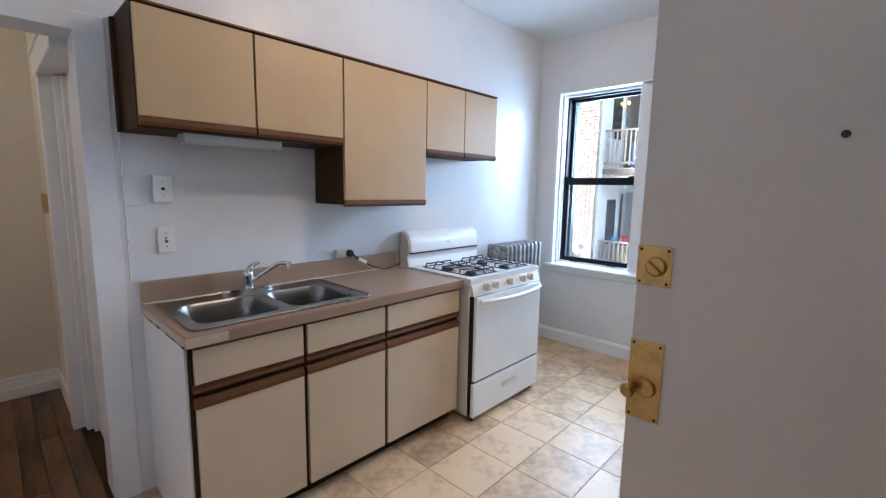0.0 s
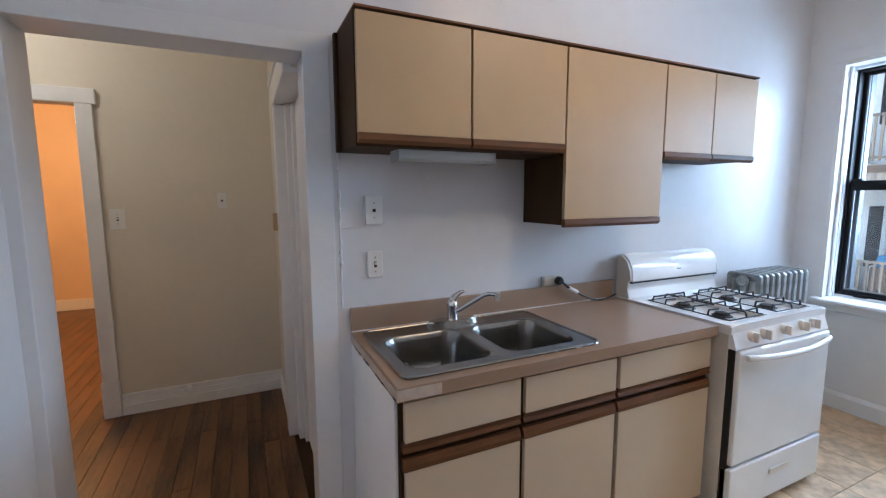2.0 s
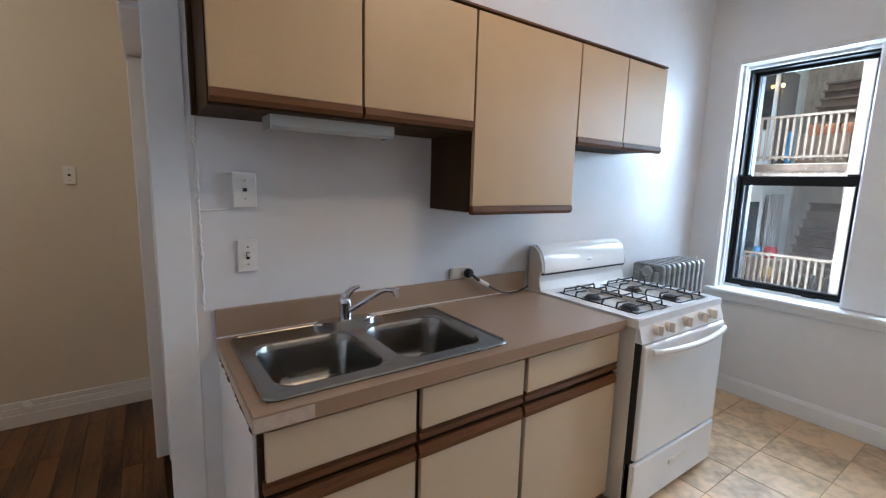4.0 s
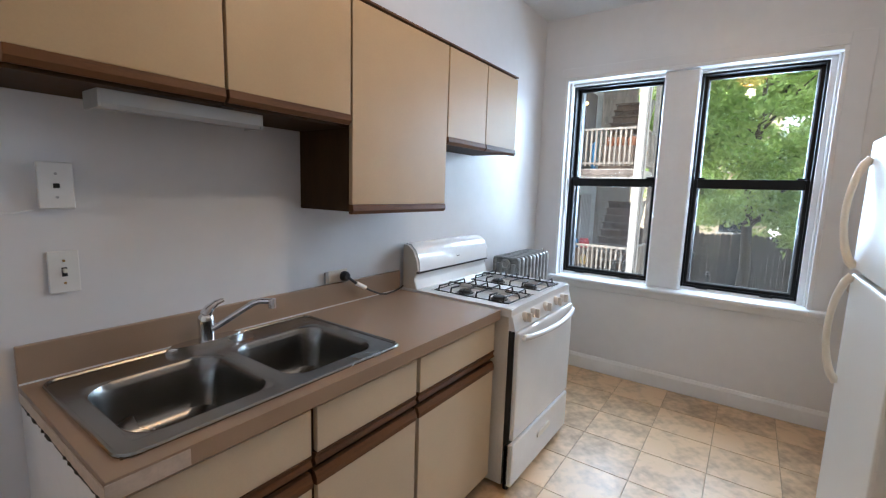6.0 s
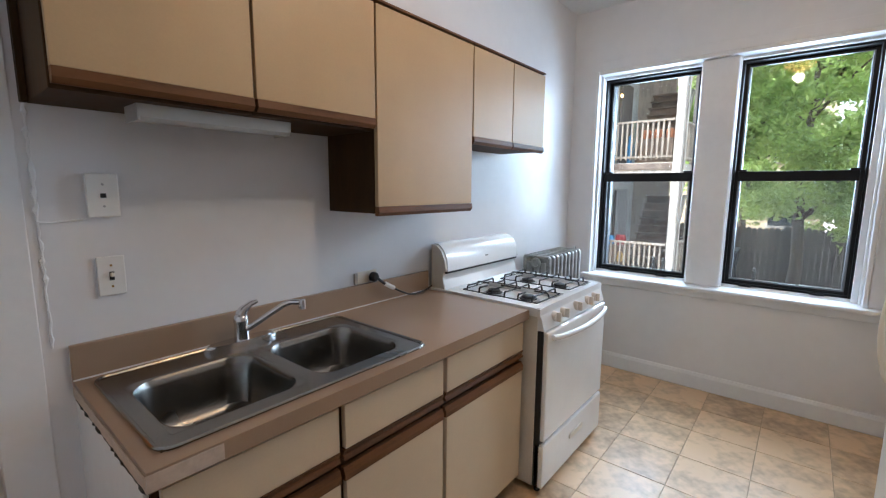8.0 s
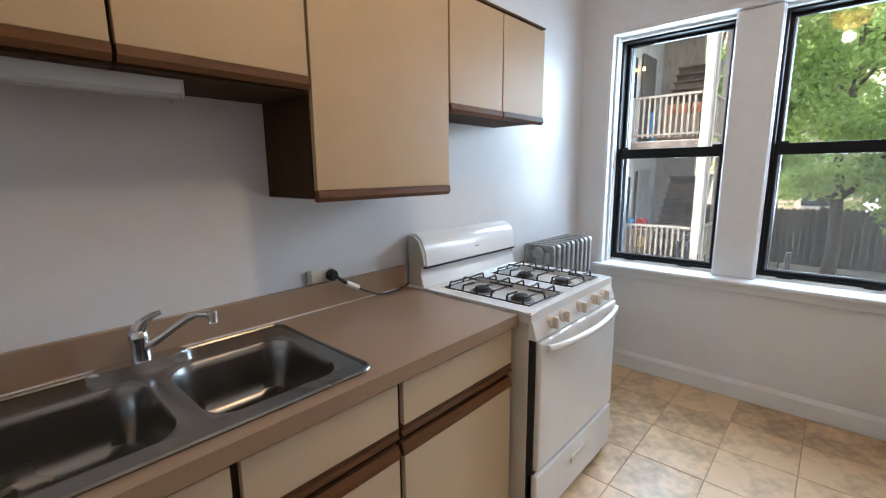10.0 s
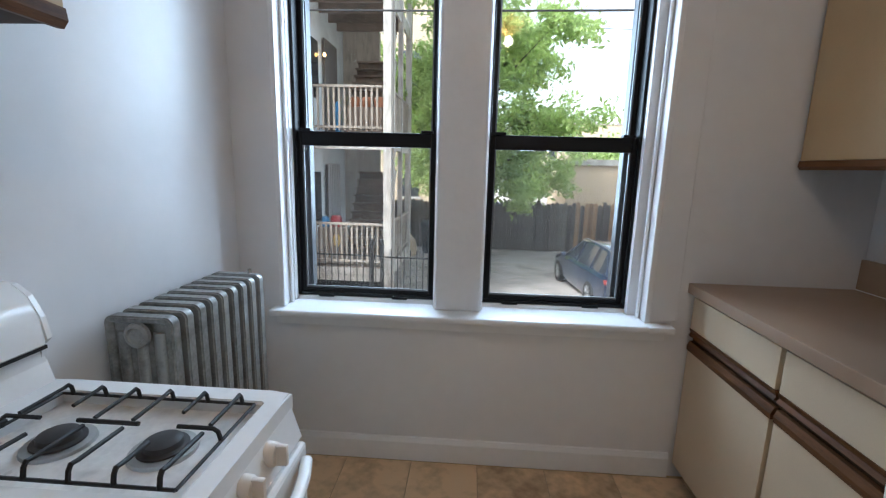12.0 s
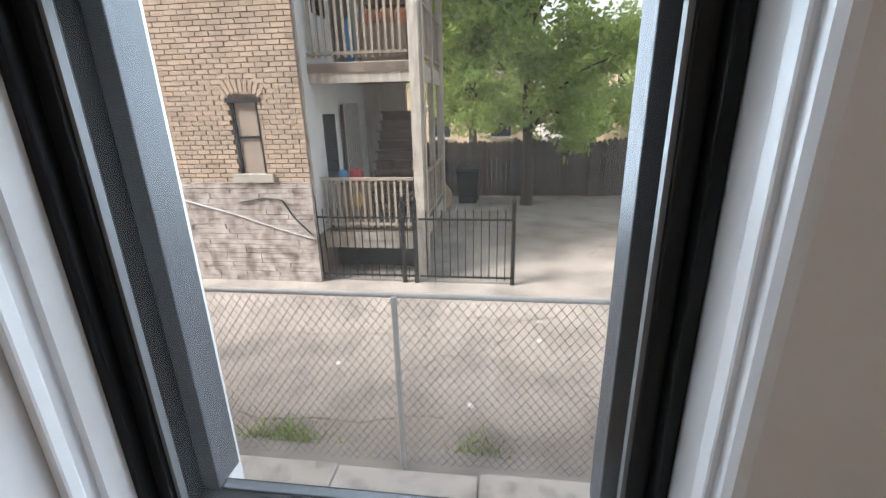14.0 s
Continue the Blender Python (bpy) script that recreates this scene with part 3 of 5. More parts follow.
c = counter_slab("countertop", 0.890, 2.444, 2.168, NORTH - 0.002, 0.938, (0.950, 2.245, 1.755, 2.700),
                 "pinkish beige laminate countertop with a chipped white end", NORTH - 0.001, 0.106)
b = bmesh.new()
bx(b, 0.887, 2.166, 0.893, 0.8895, NORTH - 0.02, 0.926, bev=0.001)
bx(b, 0.887, 2.1655, 0.895, 1.04, 2.1678, 0.933, bev=0.001)
part("worn_edge_strip", b, CHIP, c, "worn pale edge strip")
rng = random.Random(13)
b = bmesh.new()
pts = [(0.8885, 2.172 + 0.0155 * k, 0.8925 + rng.uniform(-0.001, 0.001)) for k in range(40)]
sweep(b, pts, 0.003, 5, radii=[rng.choice((0.0015, 0.002, 0.003, 0.0055)) for _ in pts])
part("chipped_edge", b, BLACKGAP, c, "dark chipped edge under the laminate")


def make_sink():
    s = thing("kitchen_sink", (1.352, 2.47, 0.76), "double-bowl stainless steel drop-in sink, dull with use", "sink")
    x0, y0, x1, y1, z = 0.928, 2.218, 1.777, 2.757, 0.9385
    bowls = ((0.970, 2.272, 1.327, 2.642), (1.372, 2.272, 1.730, 2.642))
    b = bmesh.new()
    outer = rrect(x0, y0, x1, y1, 0.035, 5)
    # rim: strips round the two bowls, raised edge
    plate(b, (x0 + 0.004, bowls[0][0], bowls[0][2], bowls[1][0], bowls[1][2], x1 - 0.004), (y0 + 0.004, bowls[0][1], bowls[0][3], y1 - 0.004), z, z + 0.006, [(1, 1), (3, 1)])
    part("rim", b, STEEL, s)
    b = bmesh.new()
    sweep(b, [(px, py, z + 0.005) for px, py in outer] + [(*outer[0], z + 0.005)], 0.006, 6)
    part("rim_edge", b, STEEL, s, smooth=True)
    for bx0, by0, bx1, by1 in bowls:
        b = bmesh.new()
        rings = []
        corner = 0.085
        # corner fillets in the rim plane, then walls and rounded floor
        for ins, zz, r in ((-0.002, z + 0.0062, 0.006), (0.0, z + 0.0068, 0.07), (0.006, z + 0.002, 0.075), (0.012, z - 0.02, 0.078), (0.018, z - 0.11, 0.075), (0.026, z - 0.145, 0.07), (0.05, z - 0.165, 0.06), (0.10, z - 0.172, 0.04)):
            rings.append([b.verts.new((px, py, zz)) for px, py in rrect(bx0 + ins, by0 + ins, bx1 - ins, by1 - ins, r, 7)])
        for p, q in zip(rings, rings[1:]):
            n = len(p)
            for k in range(n):
                b.faces.new((p[k], p[(k + 1) % n], q[(k + 1) % n], q[k]))
        b.faces.new(rings[-1])
        part("bowl", b, STEEL, s, smooth=True)
        cx, cy = (bx0 + bx1) / 2, (by0 + by1) / 2 + 0.02
        b = bmesh.new()
        lathe(b, [(0.045, 0.0), (0.045, 0.003), (0.036, 0.004), (0.033, -0.006), (0.01, -0.008)], cx, cy, z - 0.172, 20)
        part("drain", b, CHROME, s, smooth=True)
    return s


make_sink()


def make_faucet():
    x, y, z = 1.347, 2.720, 0.945
    f = thing("faucet", (x, y, z), "chrome single-lever kitchen faucet behind the sink", "faucet")
    b = bmesh.new()
    prism(b, [(x + 0.13 * math.cos(a) * (1 if abs(math.cos(a)) > 0 else 1), y + 0.030 * math.sin(a)) for a in (2 * math.pi * k / 28 for k in range(28))], "z", z, z + 0.020)
    bmesh.ops.bevel(b, geom=[e for e in b.edges if all(v.co.z > z + 0.018 for v in e.verts)], offset=0.009, segments=3, affect="EDGES")
    part("base_plate", b, CHROME, f, smooth=True)
    b = bmesh.new()
    lathe(b, [(0.027, 0.01), (0.025, 0.02), (0.023, 0.07), (0.026, 0.085), (0.024, 0.10), (0.014, 0.112), (0.002, 0.116)], x, y, z, 20)
    part("body", b, CHROME, f, smooth=True)
    b = bmesh.new()
    sweep(b, [(x + 0.004, y - 0.004, z + 0.05), (x + 0.02, y - 0.026, z + 0.062), (x + 0.098, y - 0.120, z + 0.146), (x + 0.114, y - 0.140, z + 0.156), (x + 0.140, y - 0.170, z + 0.156)], 0.0105, 12)
    rod(b, (x + 0.140, y - 0.170, z + 0.164), (x + 0.140, y - 0.170, z + 0.132), 0.013, seg=14)
    part("spout", b, CHROME, f, smooth=True)
    b = bmesh.new()
    sweep(b, [(x, y, z + 0.105), (x + 0.012, y - 0.002, z + 0.125), (x + 0.035, y - 0.006, z + 0.142), (x + 0.058, y - 0.01, z + 0.148)], 0.008, 10, radii=[0.02, 0.016, 0.010, 0.007])
    part("lever", b, CHROME, f, smooth=True)


make_faucet()

UP_Y, UP_TOP = 2.505, 2.190


def wall_unit(x0, x1, bottom, doors, front=UP_Y, back=NORTH, flip=1, top=UP_TOP, sag=0.0, label="cream laminate wall cabinet with an oak bottom pull, on the wall"):
    u = thing("wall_cabinet", ((x0 + x1) / 2, (front + back) / 2, bottom), label, "cabinet", "wall cabinets")
    fy = lambda d: front - d * flip
    ya, yb = sorted((fy(-0.022), back))
    part("body", box(x0, ya, bottom - sag, x1, yb, top, bev=0.002), BROWN, u, "dark brown cabinet body")
    g = 0.004
    w = (x1 - x0) / doors
    for k in range(doors):
        a, c = x0 + k * w + g, x0 + (k + 1) * w - g
        ya, yb = sorted((fy(0), fy(-0.02)))
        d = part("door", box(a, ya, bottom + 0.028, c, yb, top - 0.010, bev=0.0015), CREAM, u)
        prof = [(fy(0.004), bottom + 0.027), (fy(-0.020), bottom + 0.027), (fy(-0.020), bottom - 0.008), (fy(-0.004), bottom - 0.010), (fy(0.007), bottom + 0.004)]
        part("finger_pull", prism(bmesh.new(), prof, "x", a, c), OAK, d, "oak finger pull")
    ya, yb = sorted((fy(0.001), back))
    part("top_strip", box(x0, ya, top, x1, yb, top + 0.008), OAK, u)
    return u


u = wall_unit(0.866, 1.330, 1.736, 1, sag=0.018)
part("filler_strip", box(0.850, 2.785, 1.718, 0.8655, NORTH - 0.001, UP_TOP, bev=0.002), BROWN, u, "dark filler strip against the wall")
wall_unit(1.332, 1.806, 1.736, 1, sag=0.018)
wall_unit(1.808, 2.434, 1.400, 1, label="tall cream laminate wall cabinet with an oak bottom pull")
wall_unit(2.436, 3.182, 1.729, 2, label="cream laminate wall cabinet with two small doors, above the stove")

u = thing("under_cabinet_light", (1.238, 2.62, 1.70), "white strip light, unlit, under the wall cabinets", "lamp")
part("housing", prism(bmesh.new(), [(2.575, 1.718), (2.678, 1.718), (2.673, 1.680), (2.590, 1.674), (2.577, 1.684)], "x", 1.050, 1.480), LAMPW, u)
for x in (1.044, 1.480):
    part("end_cap", box(x, 2.5745, 1.6735, x + 0.006, 2.6785, 1.718, bev=0.001), LAMPW, u)


def wall_plate(x, z, kind, label, y=NORTH, w=0.070, h=0.120, box_depth=0.0):
    p = thing("wall_plate", (x, y - 0.003, z), label, "switch" if kind == "switch" else "outlet", "wall plates")
    if box_depth:
        part("back_box", box(x - w / 2 + 0.002, y - box_depth, z - h / 2 + 0.002, x + w / 2 - 0.002, y, z + h / 2 - 0.002, bev=0.002), WHITEP, p, "shallow box behind the plate")
        y -= box_depth
    part("cover", box(x - w / 2, y - 0.007, z - h / 2, x + w / 2, y, z + h / 2, bev=0.003), WHITEP, p)
    if kind == "switch":
        part("toggle_slot", box(x - 0.006, y - 0.009, z - 0.013, x + 0.006, y - 0.006, z + 0.013), BLACKP, p)
        part("toggle", box(x - 0.0045, y - 0.018, z - 0.002, x + 0.0045, y - 0.007, z + 0.010, bev=0.002), IVORY, p)
    if kind == "jack":
        part("socket", box(x - 0.007, y - 0.010, z - 0.007, x + 0.007, y - 0.0065, z + 0.006, bev=0.001), BLACKP, p)
    for dz in (-0.032, 0.032):
        b = bmesh.new()
        rod(b, (x, y - 0.0065, z + dz), (x, y - 0.0085, z + dz), 0.0035, seg=10)
        part("screw", b, BRASS if kind == "switch" else ALU, p)
    return p


wall_plate(1.004, 1.475, "jack", "white blank wall plate with a small jack", w=0.078, h=0.127, box_depth=0.016)
wall_plate(1.008, 1.233, "switch", "white light switch plate on the wall", box_depth=0.004)
b = bmesh.new()
sweep(b, [(0.858, NORTH - 0.003, 1.403), (0.880, NORTH - 0.004, 1.400), (0.92, NORTH - 0.003, 1.402), (0.965, NORTH - 0.003, 1.408)], 0.003, 6)
tagged(part("wall_cable", b, TRIM), "thin cable painted over on the wall", "cable")

o = thing("power_outlet", (2.01, NORTH - 0.003, 1.055), "ivory power outlet over the counter", "outlet")
part("cover", box(1.950, NORTH - 0.008, 1.046, 2.066, NORTH, 1.104, bev=0.003), IVORY, o)
part("box_edge", box(1.930, NORTH - 0.012, 1.046, 1.947, NORTH, 1.101, bev=0.002), ALU, o)
p = thing("appliance_cable", (2.05, NORTH - 0.02, 1.05), "black plug with a cord to the stove, plugged in", "cord")
b = bmesh.new()
lathe(b, [(0.012, 0.03), (0.024, 0.022), (0.024, 0.004), (0.016, -0.008)], 2.036, NORTH - 0.036, 1.072, 14, "y")
part("plug", b, BLACKP, p, smooth=True)
b = bmesh.new()
sweep(b, [(2.04, NORTH - 0.04, 1.070), (2.066, NORTH - 0.045, 1.048), (2.09, NORTH - 0.048, 1.030), (2.125, NORTH - 0.05, 1.014)], 0.007, 8)
part("strain_relief", b, BLACKP, p, smooth=True)
b = bmesh.new()
sweep(b, [(2.085, NORTH - 0.05, 1.034), (2.14, NORTH - 0.055, 1.004)], 0.011, 8)
part("cord_tag", b, WHITEP, p, "white paper tag on the cord")
b = bmesh.new()
sweep(b, [(2.13, NORTH - 0.05, 1.010), (2.17, NORTH - 0.06, 0.985), (2.23, NORTH - 0.07, 0.958), (2.29, NORTH - 0.06, 0.946), (2.36, NORTH - 0.05, 0.946), (2.42, NORTH - 0.04, 0.952), (2.45, NORTH - 0.035, 0.96)], 0.0045, 8)
part("cord", b, BLACKP, p, smooth=True)


def make_stove():
    x0, x1, yf, yb = 2.464, 3.240, 2.102, 2.806
    s = thing("gas_stove", ((x0 + x1) / 2, 2.45, 0), "white four-burner gas stove with black grates", "stove")
    part("body", box(x0, yf + 0.03, 0.035, x1, yb, 0.906, bev=0.004), SIDEENAMEL, s, "off-white side panels, toned down for shade")
    # cooktop with two wells
    b = bmesh.new()
    z0, z1 = 0.906, 0.947
    wells = ((x0 + 0.062, 2.165, x0 + 0.345, 2.640), (x1 - 0.330, 2.165, x1 - 0.048, 2.640))
    plate(b, (x0 - 0.006, wells[0][0], wells[0][2], wells[1][0], wells[1][2], x1 + 0.006), (yf + 0.016, 2.165, 2.640, yb), z0, z1, [(1, 1), (3, 1)])
    rim = [e for e in b.edges if all(v.co.z > z1 - 1e-5 for v in e.verts) and len(e.link_faces) == 2 and any(abs(f.normal.z) < 0.5 for f in e.link_faces)]
    bmesh.ops.bevel(b, geom=rim, offset=0.006, segments=3, affect="EDGES")
    part("cooktop", b, ENAMEL, s)
    for wx0, wy0, wx1, wy1 in wells:
        part("burner_well", box(wx0, wy0, z0 - 0.004, wx1, wy1, z0 + 0.012), WELL, s, "stained enamel burner well")
        for cy in (wy0 + 0.13, wy1 - 0.13):
            cx = (wx0 + wx1) / 2
            b = bmesh.new()
            lathe(b, [(0.062, 0.0), (0.060, 0.006), (0.05, 0.008)], cx, cy, z0 + 0.012, 24)
            bn = part("burner", b, ALU, s, smooth=True)
            b = bmesh.new()
            lathe(b, [(0.046, 0.006), (0.046, 0.012), (0.036, 0.014), (0.034, 0.024), (0.026, 0.028), (0.002, 0.029)], cx, cy, z0 + 0.012, 24)
            part("burner_cap", b, BURNER, bn, smooth=True)
        # grate: low thin frame, raised hooked fingers and short bars towards the burners
        b = bmesh.new()
        gz, r = z1 + 0.026, 0.0046
        gx0, gx1, gy0, gy1 = wx0 + 0.010, wx1 - 0.010, wy0 + 0.012, wy1 - 0.012
        for a in (gx0, gx1):
            sweep(b, [(a, gy0, z1 + 0.001), (a, gy1, z1 + 0.001)], 0.0034, 6)
        for a in (gy0, gy1):
            sweep(b, [(gx0, a, z1 + 0.001), (gx1, a, z1 + 0.001)], 0.0034, 6)
        mid = (gx0 + gx1) / 2
        for k in range(6):
            yy = gy0 + (gy1 - gy0) * (k + 0.35) / 5.7
            for sgn, ex in ((1, gx0), (-1, gx1)):
                reach = 0.118 if k in (0, 2, 3, 5) else 0.082
                sweep(b, [(ex, yy, z1), (ex + sgn * 0.004, yy, gz - 0.006), (ex + sgn * 0.010, yy, gz + 0.002), (ex + sgn * 0.022, yy, gz), (ex + sgn * reach, yy, gz - 0.002)], r, 6)
        for end, sgn in ((gy0, 1), (gy1, -1)):
            sweep(b, [(mid, end, z1), (mid, end + sgn * 0.005, gz - 0.006), (mid, end + sgn * 0.014, gz), (mid, end + sgn * 0.085, gz)], r, 6)
        sweep(b, [(mid, wy0 + 0.175, gz), (mid, wy1 - 0.175, gz)], r, 6)
        part("grate", b, IRON, s, "black enamelled wire grate", smooth=True)
    # control panel
    b = bmesh.new()
    prism(b, [(yf + 0.018, 0.918), (yf + 0.06, 0.918), (yf + 0.06, 0.838), (yf - 0.006, 0.838)], "x", x0 + 0.002, x1 - 0.002)
    part("control_panel", b, ENAMEL, s)
    w = x1 - x0
    for u in (0.165, 0.292, 0.50, 0.70, 0.828):
        kx = x0 + w * u
        b = bmesh.new()
        lathe(b, [(0.026, 0.004), (0.025, -0.012), (0.021, -0.018)], kx, yf + 0.010, 0.884, 20, "y")
        bx(b, kx - 0.0065, yf - 0.030, 0.861, kx + 0.0065, yf - 0.004, 0.907, bev=0.003)
        part("knob", b, BEIGEKNOB, s, "beige control knob", smooth=True)
    # oven door, handle, drawer
    d = part("oven_door", box(x0 + 0.012, yf - 0.020, 0.276, x1 - 0.006, yf + 0.03, 0.832, bev=0.010), ENAMEL, s)
    b = bmesh.new()
    n = 14
    pts = []
    for k in range(n + 1):
        v = k / n
        pts.append((x0 + 0.05 + v * (w - 0.09), yf - 0.030 - 0.036 * math.sin(math.pi * v) ** 0.6, 0.802 - 0.008 * math.sin(math.pi * v)))
    sweep(b, pts, 0.0145, 10)
    part("door_handle", b, ENAMEL, d, smooth=True)
    # black strips painted in for the shade in the door and drawer gaps
    part("gap", box(x0 + 0.004, yf + 0.001, 0.04, x0 + 0.012, yf + 0.03, 0.836), BLACKGAP, s, "black strip for the shaded gap beside the oven door")
    part("drawer_gap", box(x0 + 0.012, yf - 0.002, 0.262, x1 - 0.006, yf + 0.02, 0.276), BLACKGAP, s)
    dr = part("drawer", box(x0 + 0.004, yf - 0.022, 0.035, x1 - 0.004, yf + 0.03, 0.262, bev=0.008), ENAMEL, s)
    # darker tone stands in for the shade of the handle recess
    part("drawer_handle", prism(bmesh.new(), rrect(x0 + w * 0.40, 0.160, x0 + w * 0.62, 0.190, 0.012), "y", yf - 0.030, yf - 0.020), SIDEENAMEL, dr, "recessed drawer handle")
    # backguard
    b = bmesh.new()
    prof = [(2.70, 0.947), (2.715, 0.995), (2.72, 1.035), (2.795, 1.035), (2.795, 0.947)]
    prism(b, prof, "x", x0 + 0.004, x1 - 0.004)
    part("backguard_base", b, ENAMEL, s)
    # black strip for the shade in the slot below the backguard
    part("backguard_gap", box(x0 + 0.013, 2.6965, 1.034, x1 - 0.013, 2.79, 1.0425), BLACKGAP, s)
    b = bmesh.new()
    prof = [(2.699, 1.041), (2.693, 1.047), (2.700, 1.108), (2.725, 1.163), (2.760, 1.192), (2.795, 1.196), (2.795, 1.042)]
    prism(b, prof, "x", x0 + 0.012, x1 - 0.012)
    bmesh.ops.bevel(b, geom=[e for e in b.edges if abs(e.verts[0].co.x - e.verts[1].co.x) < 1e-5], offset=0.008, segments=3, affect="EDGES")
    g = part("backguard", b, ENAMEL, s, smooth=True)
    part("badge", box(x0 + w * 0.50, 2.6965, 1.094, x0 + w * 0.54, 2.70, 1.0985), BLACKP, g, "small dark badge")
    for sx in (x0, x1 - 0.012):
        prof = [(2.704, 0.948), (2.718, 1.0), (2.712, 1.04), (2.695, 1.056), (2.704, 1.108), (2.728, 1.159), (2.762, 1.186), (2.798, 1.190), (2.798, 0.948)]
        # left cap gets the shaded tone, right cap the plain white enamel
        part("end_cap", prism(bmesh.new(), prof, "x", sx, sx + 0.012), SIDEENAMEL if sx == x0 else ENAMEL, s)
    for fx in (x0 + 0.04, x1 - 0.05):
        for fy in (yf + 0.02, yb - 0.06):
            b = bmesh.new()
            rod(b, (fx, fy, 0), (fx, fy, 0.036), 0.016, seg=12)
            part("foot", b, BLACKP, s)
    return s


make_stove()


def make_radiator():
    r = thing("radiator", (3.76, 2.66, 0), "old cast-iron column radiator in worn silver paint", "radiator")
    n, x0, pitch, top = 9, 3.477, 0.066, 1.022
    y0, y1 = 2.572, 2.785
    cols = 3
    t = 0.017

    def shared(name, b, sharp):
        bmesh.ops.recalc_face_normals(b, faces=b.faces)
        for f in b.faces:
            f.smooth = True
        me = bpy.data.meshes.new(name)
        b.to_mesh(me)
        b.free()
        me.set_sharp_from_angle(angle=radians(sharp))
        me.materials.append(RADPAINT)
        return me

    def slab():
        b = bmesh.new()
        prism(b, rrect(y0, 0.06, y1, top, 0.026, 7), "x", -0.0195, 0.0195)
        bmesh.ops.recalc_face_normals(b, faces=b.faces)
        b.normal_update()
        sides = [f for f in b.faces if abs(f.normal.x) > 0.99]
        rims = list({e for f in sides for e in f.edges})
        bmesh.ops.inset_individual(b, faces=sides, thickness=0.016, depth=0)
        b.normal_update()
        bmesh.ops.inset_individual(b, faces=[f for f in b.faces if abs(f.normal.x) > 0.99 and len(f.verts) > 8], thickness=0.008, depth=-0.013)
        bmesh.ops.bevel(b, geom=rims, offset=0.005, segments=3, affect="EDGES")
        return b
    head = shared("section", slab(), 50)
    col = bmesh.new()
    prism(col, rrect(-t, -0.019, t, 0.019, 0.014, 3), "z", 0.085, top - 0.05)
    col = shared("column", col, 40)
    for k in range(n):
        o = new("section", head)
        o.parent = r
        o.location = (x0 + 0.02 + k * pitch - 3.76, -2.66, 0)
        for c in range(cols):
            q = new("column", col)
            q.parent = o
            q.location = (0, y0 + 0.050 + (y1 - y0 - 0.10) * c / (cols - 1), 0)
    for k in range(n - 1):
        for z in (top - 0.05, 0.105):
            c = x0 + 0.02 + (k + 0.5) * pitch
            b = bmesh.new()
            rod(b, (c - 0.014, 2.6785, z), (c + 0.014, 2.6785, z), 0.022, seg=12)
            part("nipple", b, RADPAINT, r, smooth=True)
    for fx in (x0 + 0.02, x0 + 0.02 + (n - 1) * pitch):
        for fy in (y0 + 0.03, y1 - 0.03):
            b = bmesh.new()
            rod(b, (fx, fy, 0), (fx, fy, 0.08), 0.026, 0.018, seg=12)
            part("foot", b, RADPAINT, r)
    # hub on the end section, air vent
    b = bmesh.new()
    lathe(b, [(0.040, 0.004), (0.038, -0.006), (0.026, -0.010), (0.022, -0.004), (0.004, -0.003)], x0 - 0.003, 2.6785, top - 0.055, 18, "x")
    part("end_plug", b, RADPAINT, r, smooth=True)
    b = bmesh.new()
    rod(b, (x0 + 0.02 + (n - 1) * pitch, 2.62, top - 0.006), (x0 + 0.02 + (n - 1) * pitch, 2.62, top + 0.02), 0.010, 0.007, seg=10)
    part("air_vent", b, CHROME, r)


make_radiator()


def make_fridge():
    x0, x1, yf, yb, top, split = 2.370, 3.125, 0.874, 0.05, 1.748, 1.210
    f = thing("refrigerator", ((x0 + x1) / 2, 0.42, 0), "off-white top-freezer refrigerator with curved handles", "refrigerator")
    part("body", box(x0, yb, 0.03, x1, yf - 0.075, top - 0.012, bev=0.006), FRIDGESIDE, f, "beige side panels, darkened for the shaded side")
    part("gasket", box(x0 + 0.012, yf - 0.078, 0.10, x1 - 0.012, yf - 0.062, top - 0.02), BLACKGAP, f)
    part("kick_grille", box(x0 + 0.01, yf - 0.09, 0.02, x1 - 0.01, yf - 0.05, 0.085, bev=0.003), SIDEENAMEL, f)
    for nm, za, zb, h0, h1 in (("freezer_door", split + 0.007, top, split + 0.022, 1.672), ("fridge_door", 0.09, split - 0.007, 0.735, split - 0.015)):
        d = part(nm, box(x0, yf - 0.062, za, x1, yf, zb, bev=0.012, seg=3), FRIDGE, f)
        b = bmesh.new()
        hx = x1 - 0.055
        n = 16
        pts, rad = [], []
        for k in range(n + 1):
            v = k / n
            bow = math.sin(math.pi * v) ** 0.55
            pts.append((hx, yf + 0.002 + 0.054 * bow, h0 + (h1 - h0) * v))
            rad.append(0.0125 + 0.006 * (1 - bow))
        sweep(b, pts, 0.013, 10, radii=rad)
        part("handle", b, IVORY, d, "ivory bow handle", smooth=True)
    part("hinge_trim", box(x0 + 0.005, yf - 0.05, split - 0.007, x0 + 0.10, yf + 0.004, split + 0.007, bev=0.002), ALU, f)
    b = bmesh.new()
    lathe(b, [(0.014, 0), (0.012, 0.012), (0.004, 0.016)], x0 + 0.04, yf - 0.04, top, 14)
    part("hinge_cap", b, IVORY, f, smooth=True)


make_fridge()

# right run of cabinets
for x0, x1 in ((3.15, 3.712), (3.714, 4.300)):
    base_unit(x0, x1, 0.682, SOUTH, 0.942, -1)
counter_slab("countertop", 3.140, WIN_X - 0.002, SOUTH + 0.002, 0.708, 0.988, None, "pinkish beige laminate countertop beside the refrigerator", SOUTH + 0.001, 0.138)
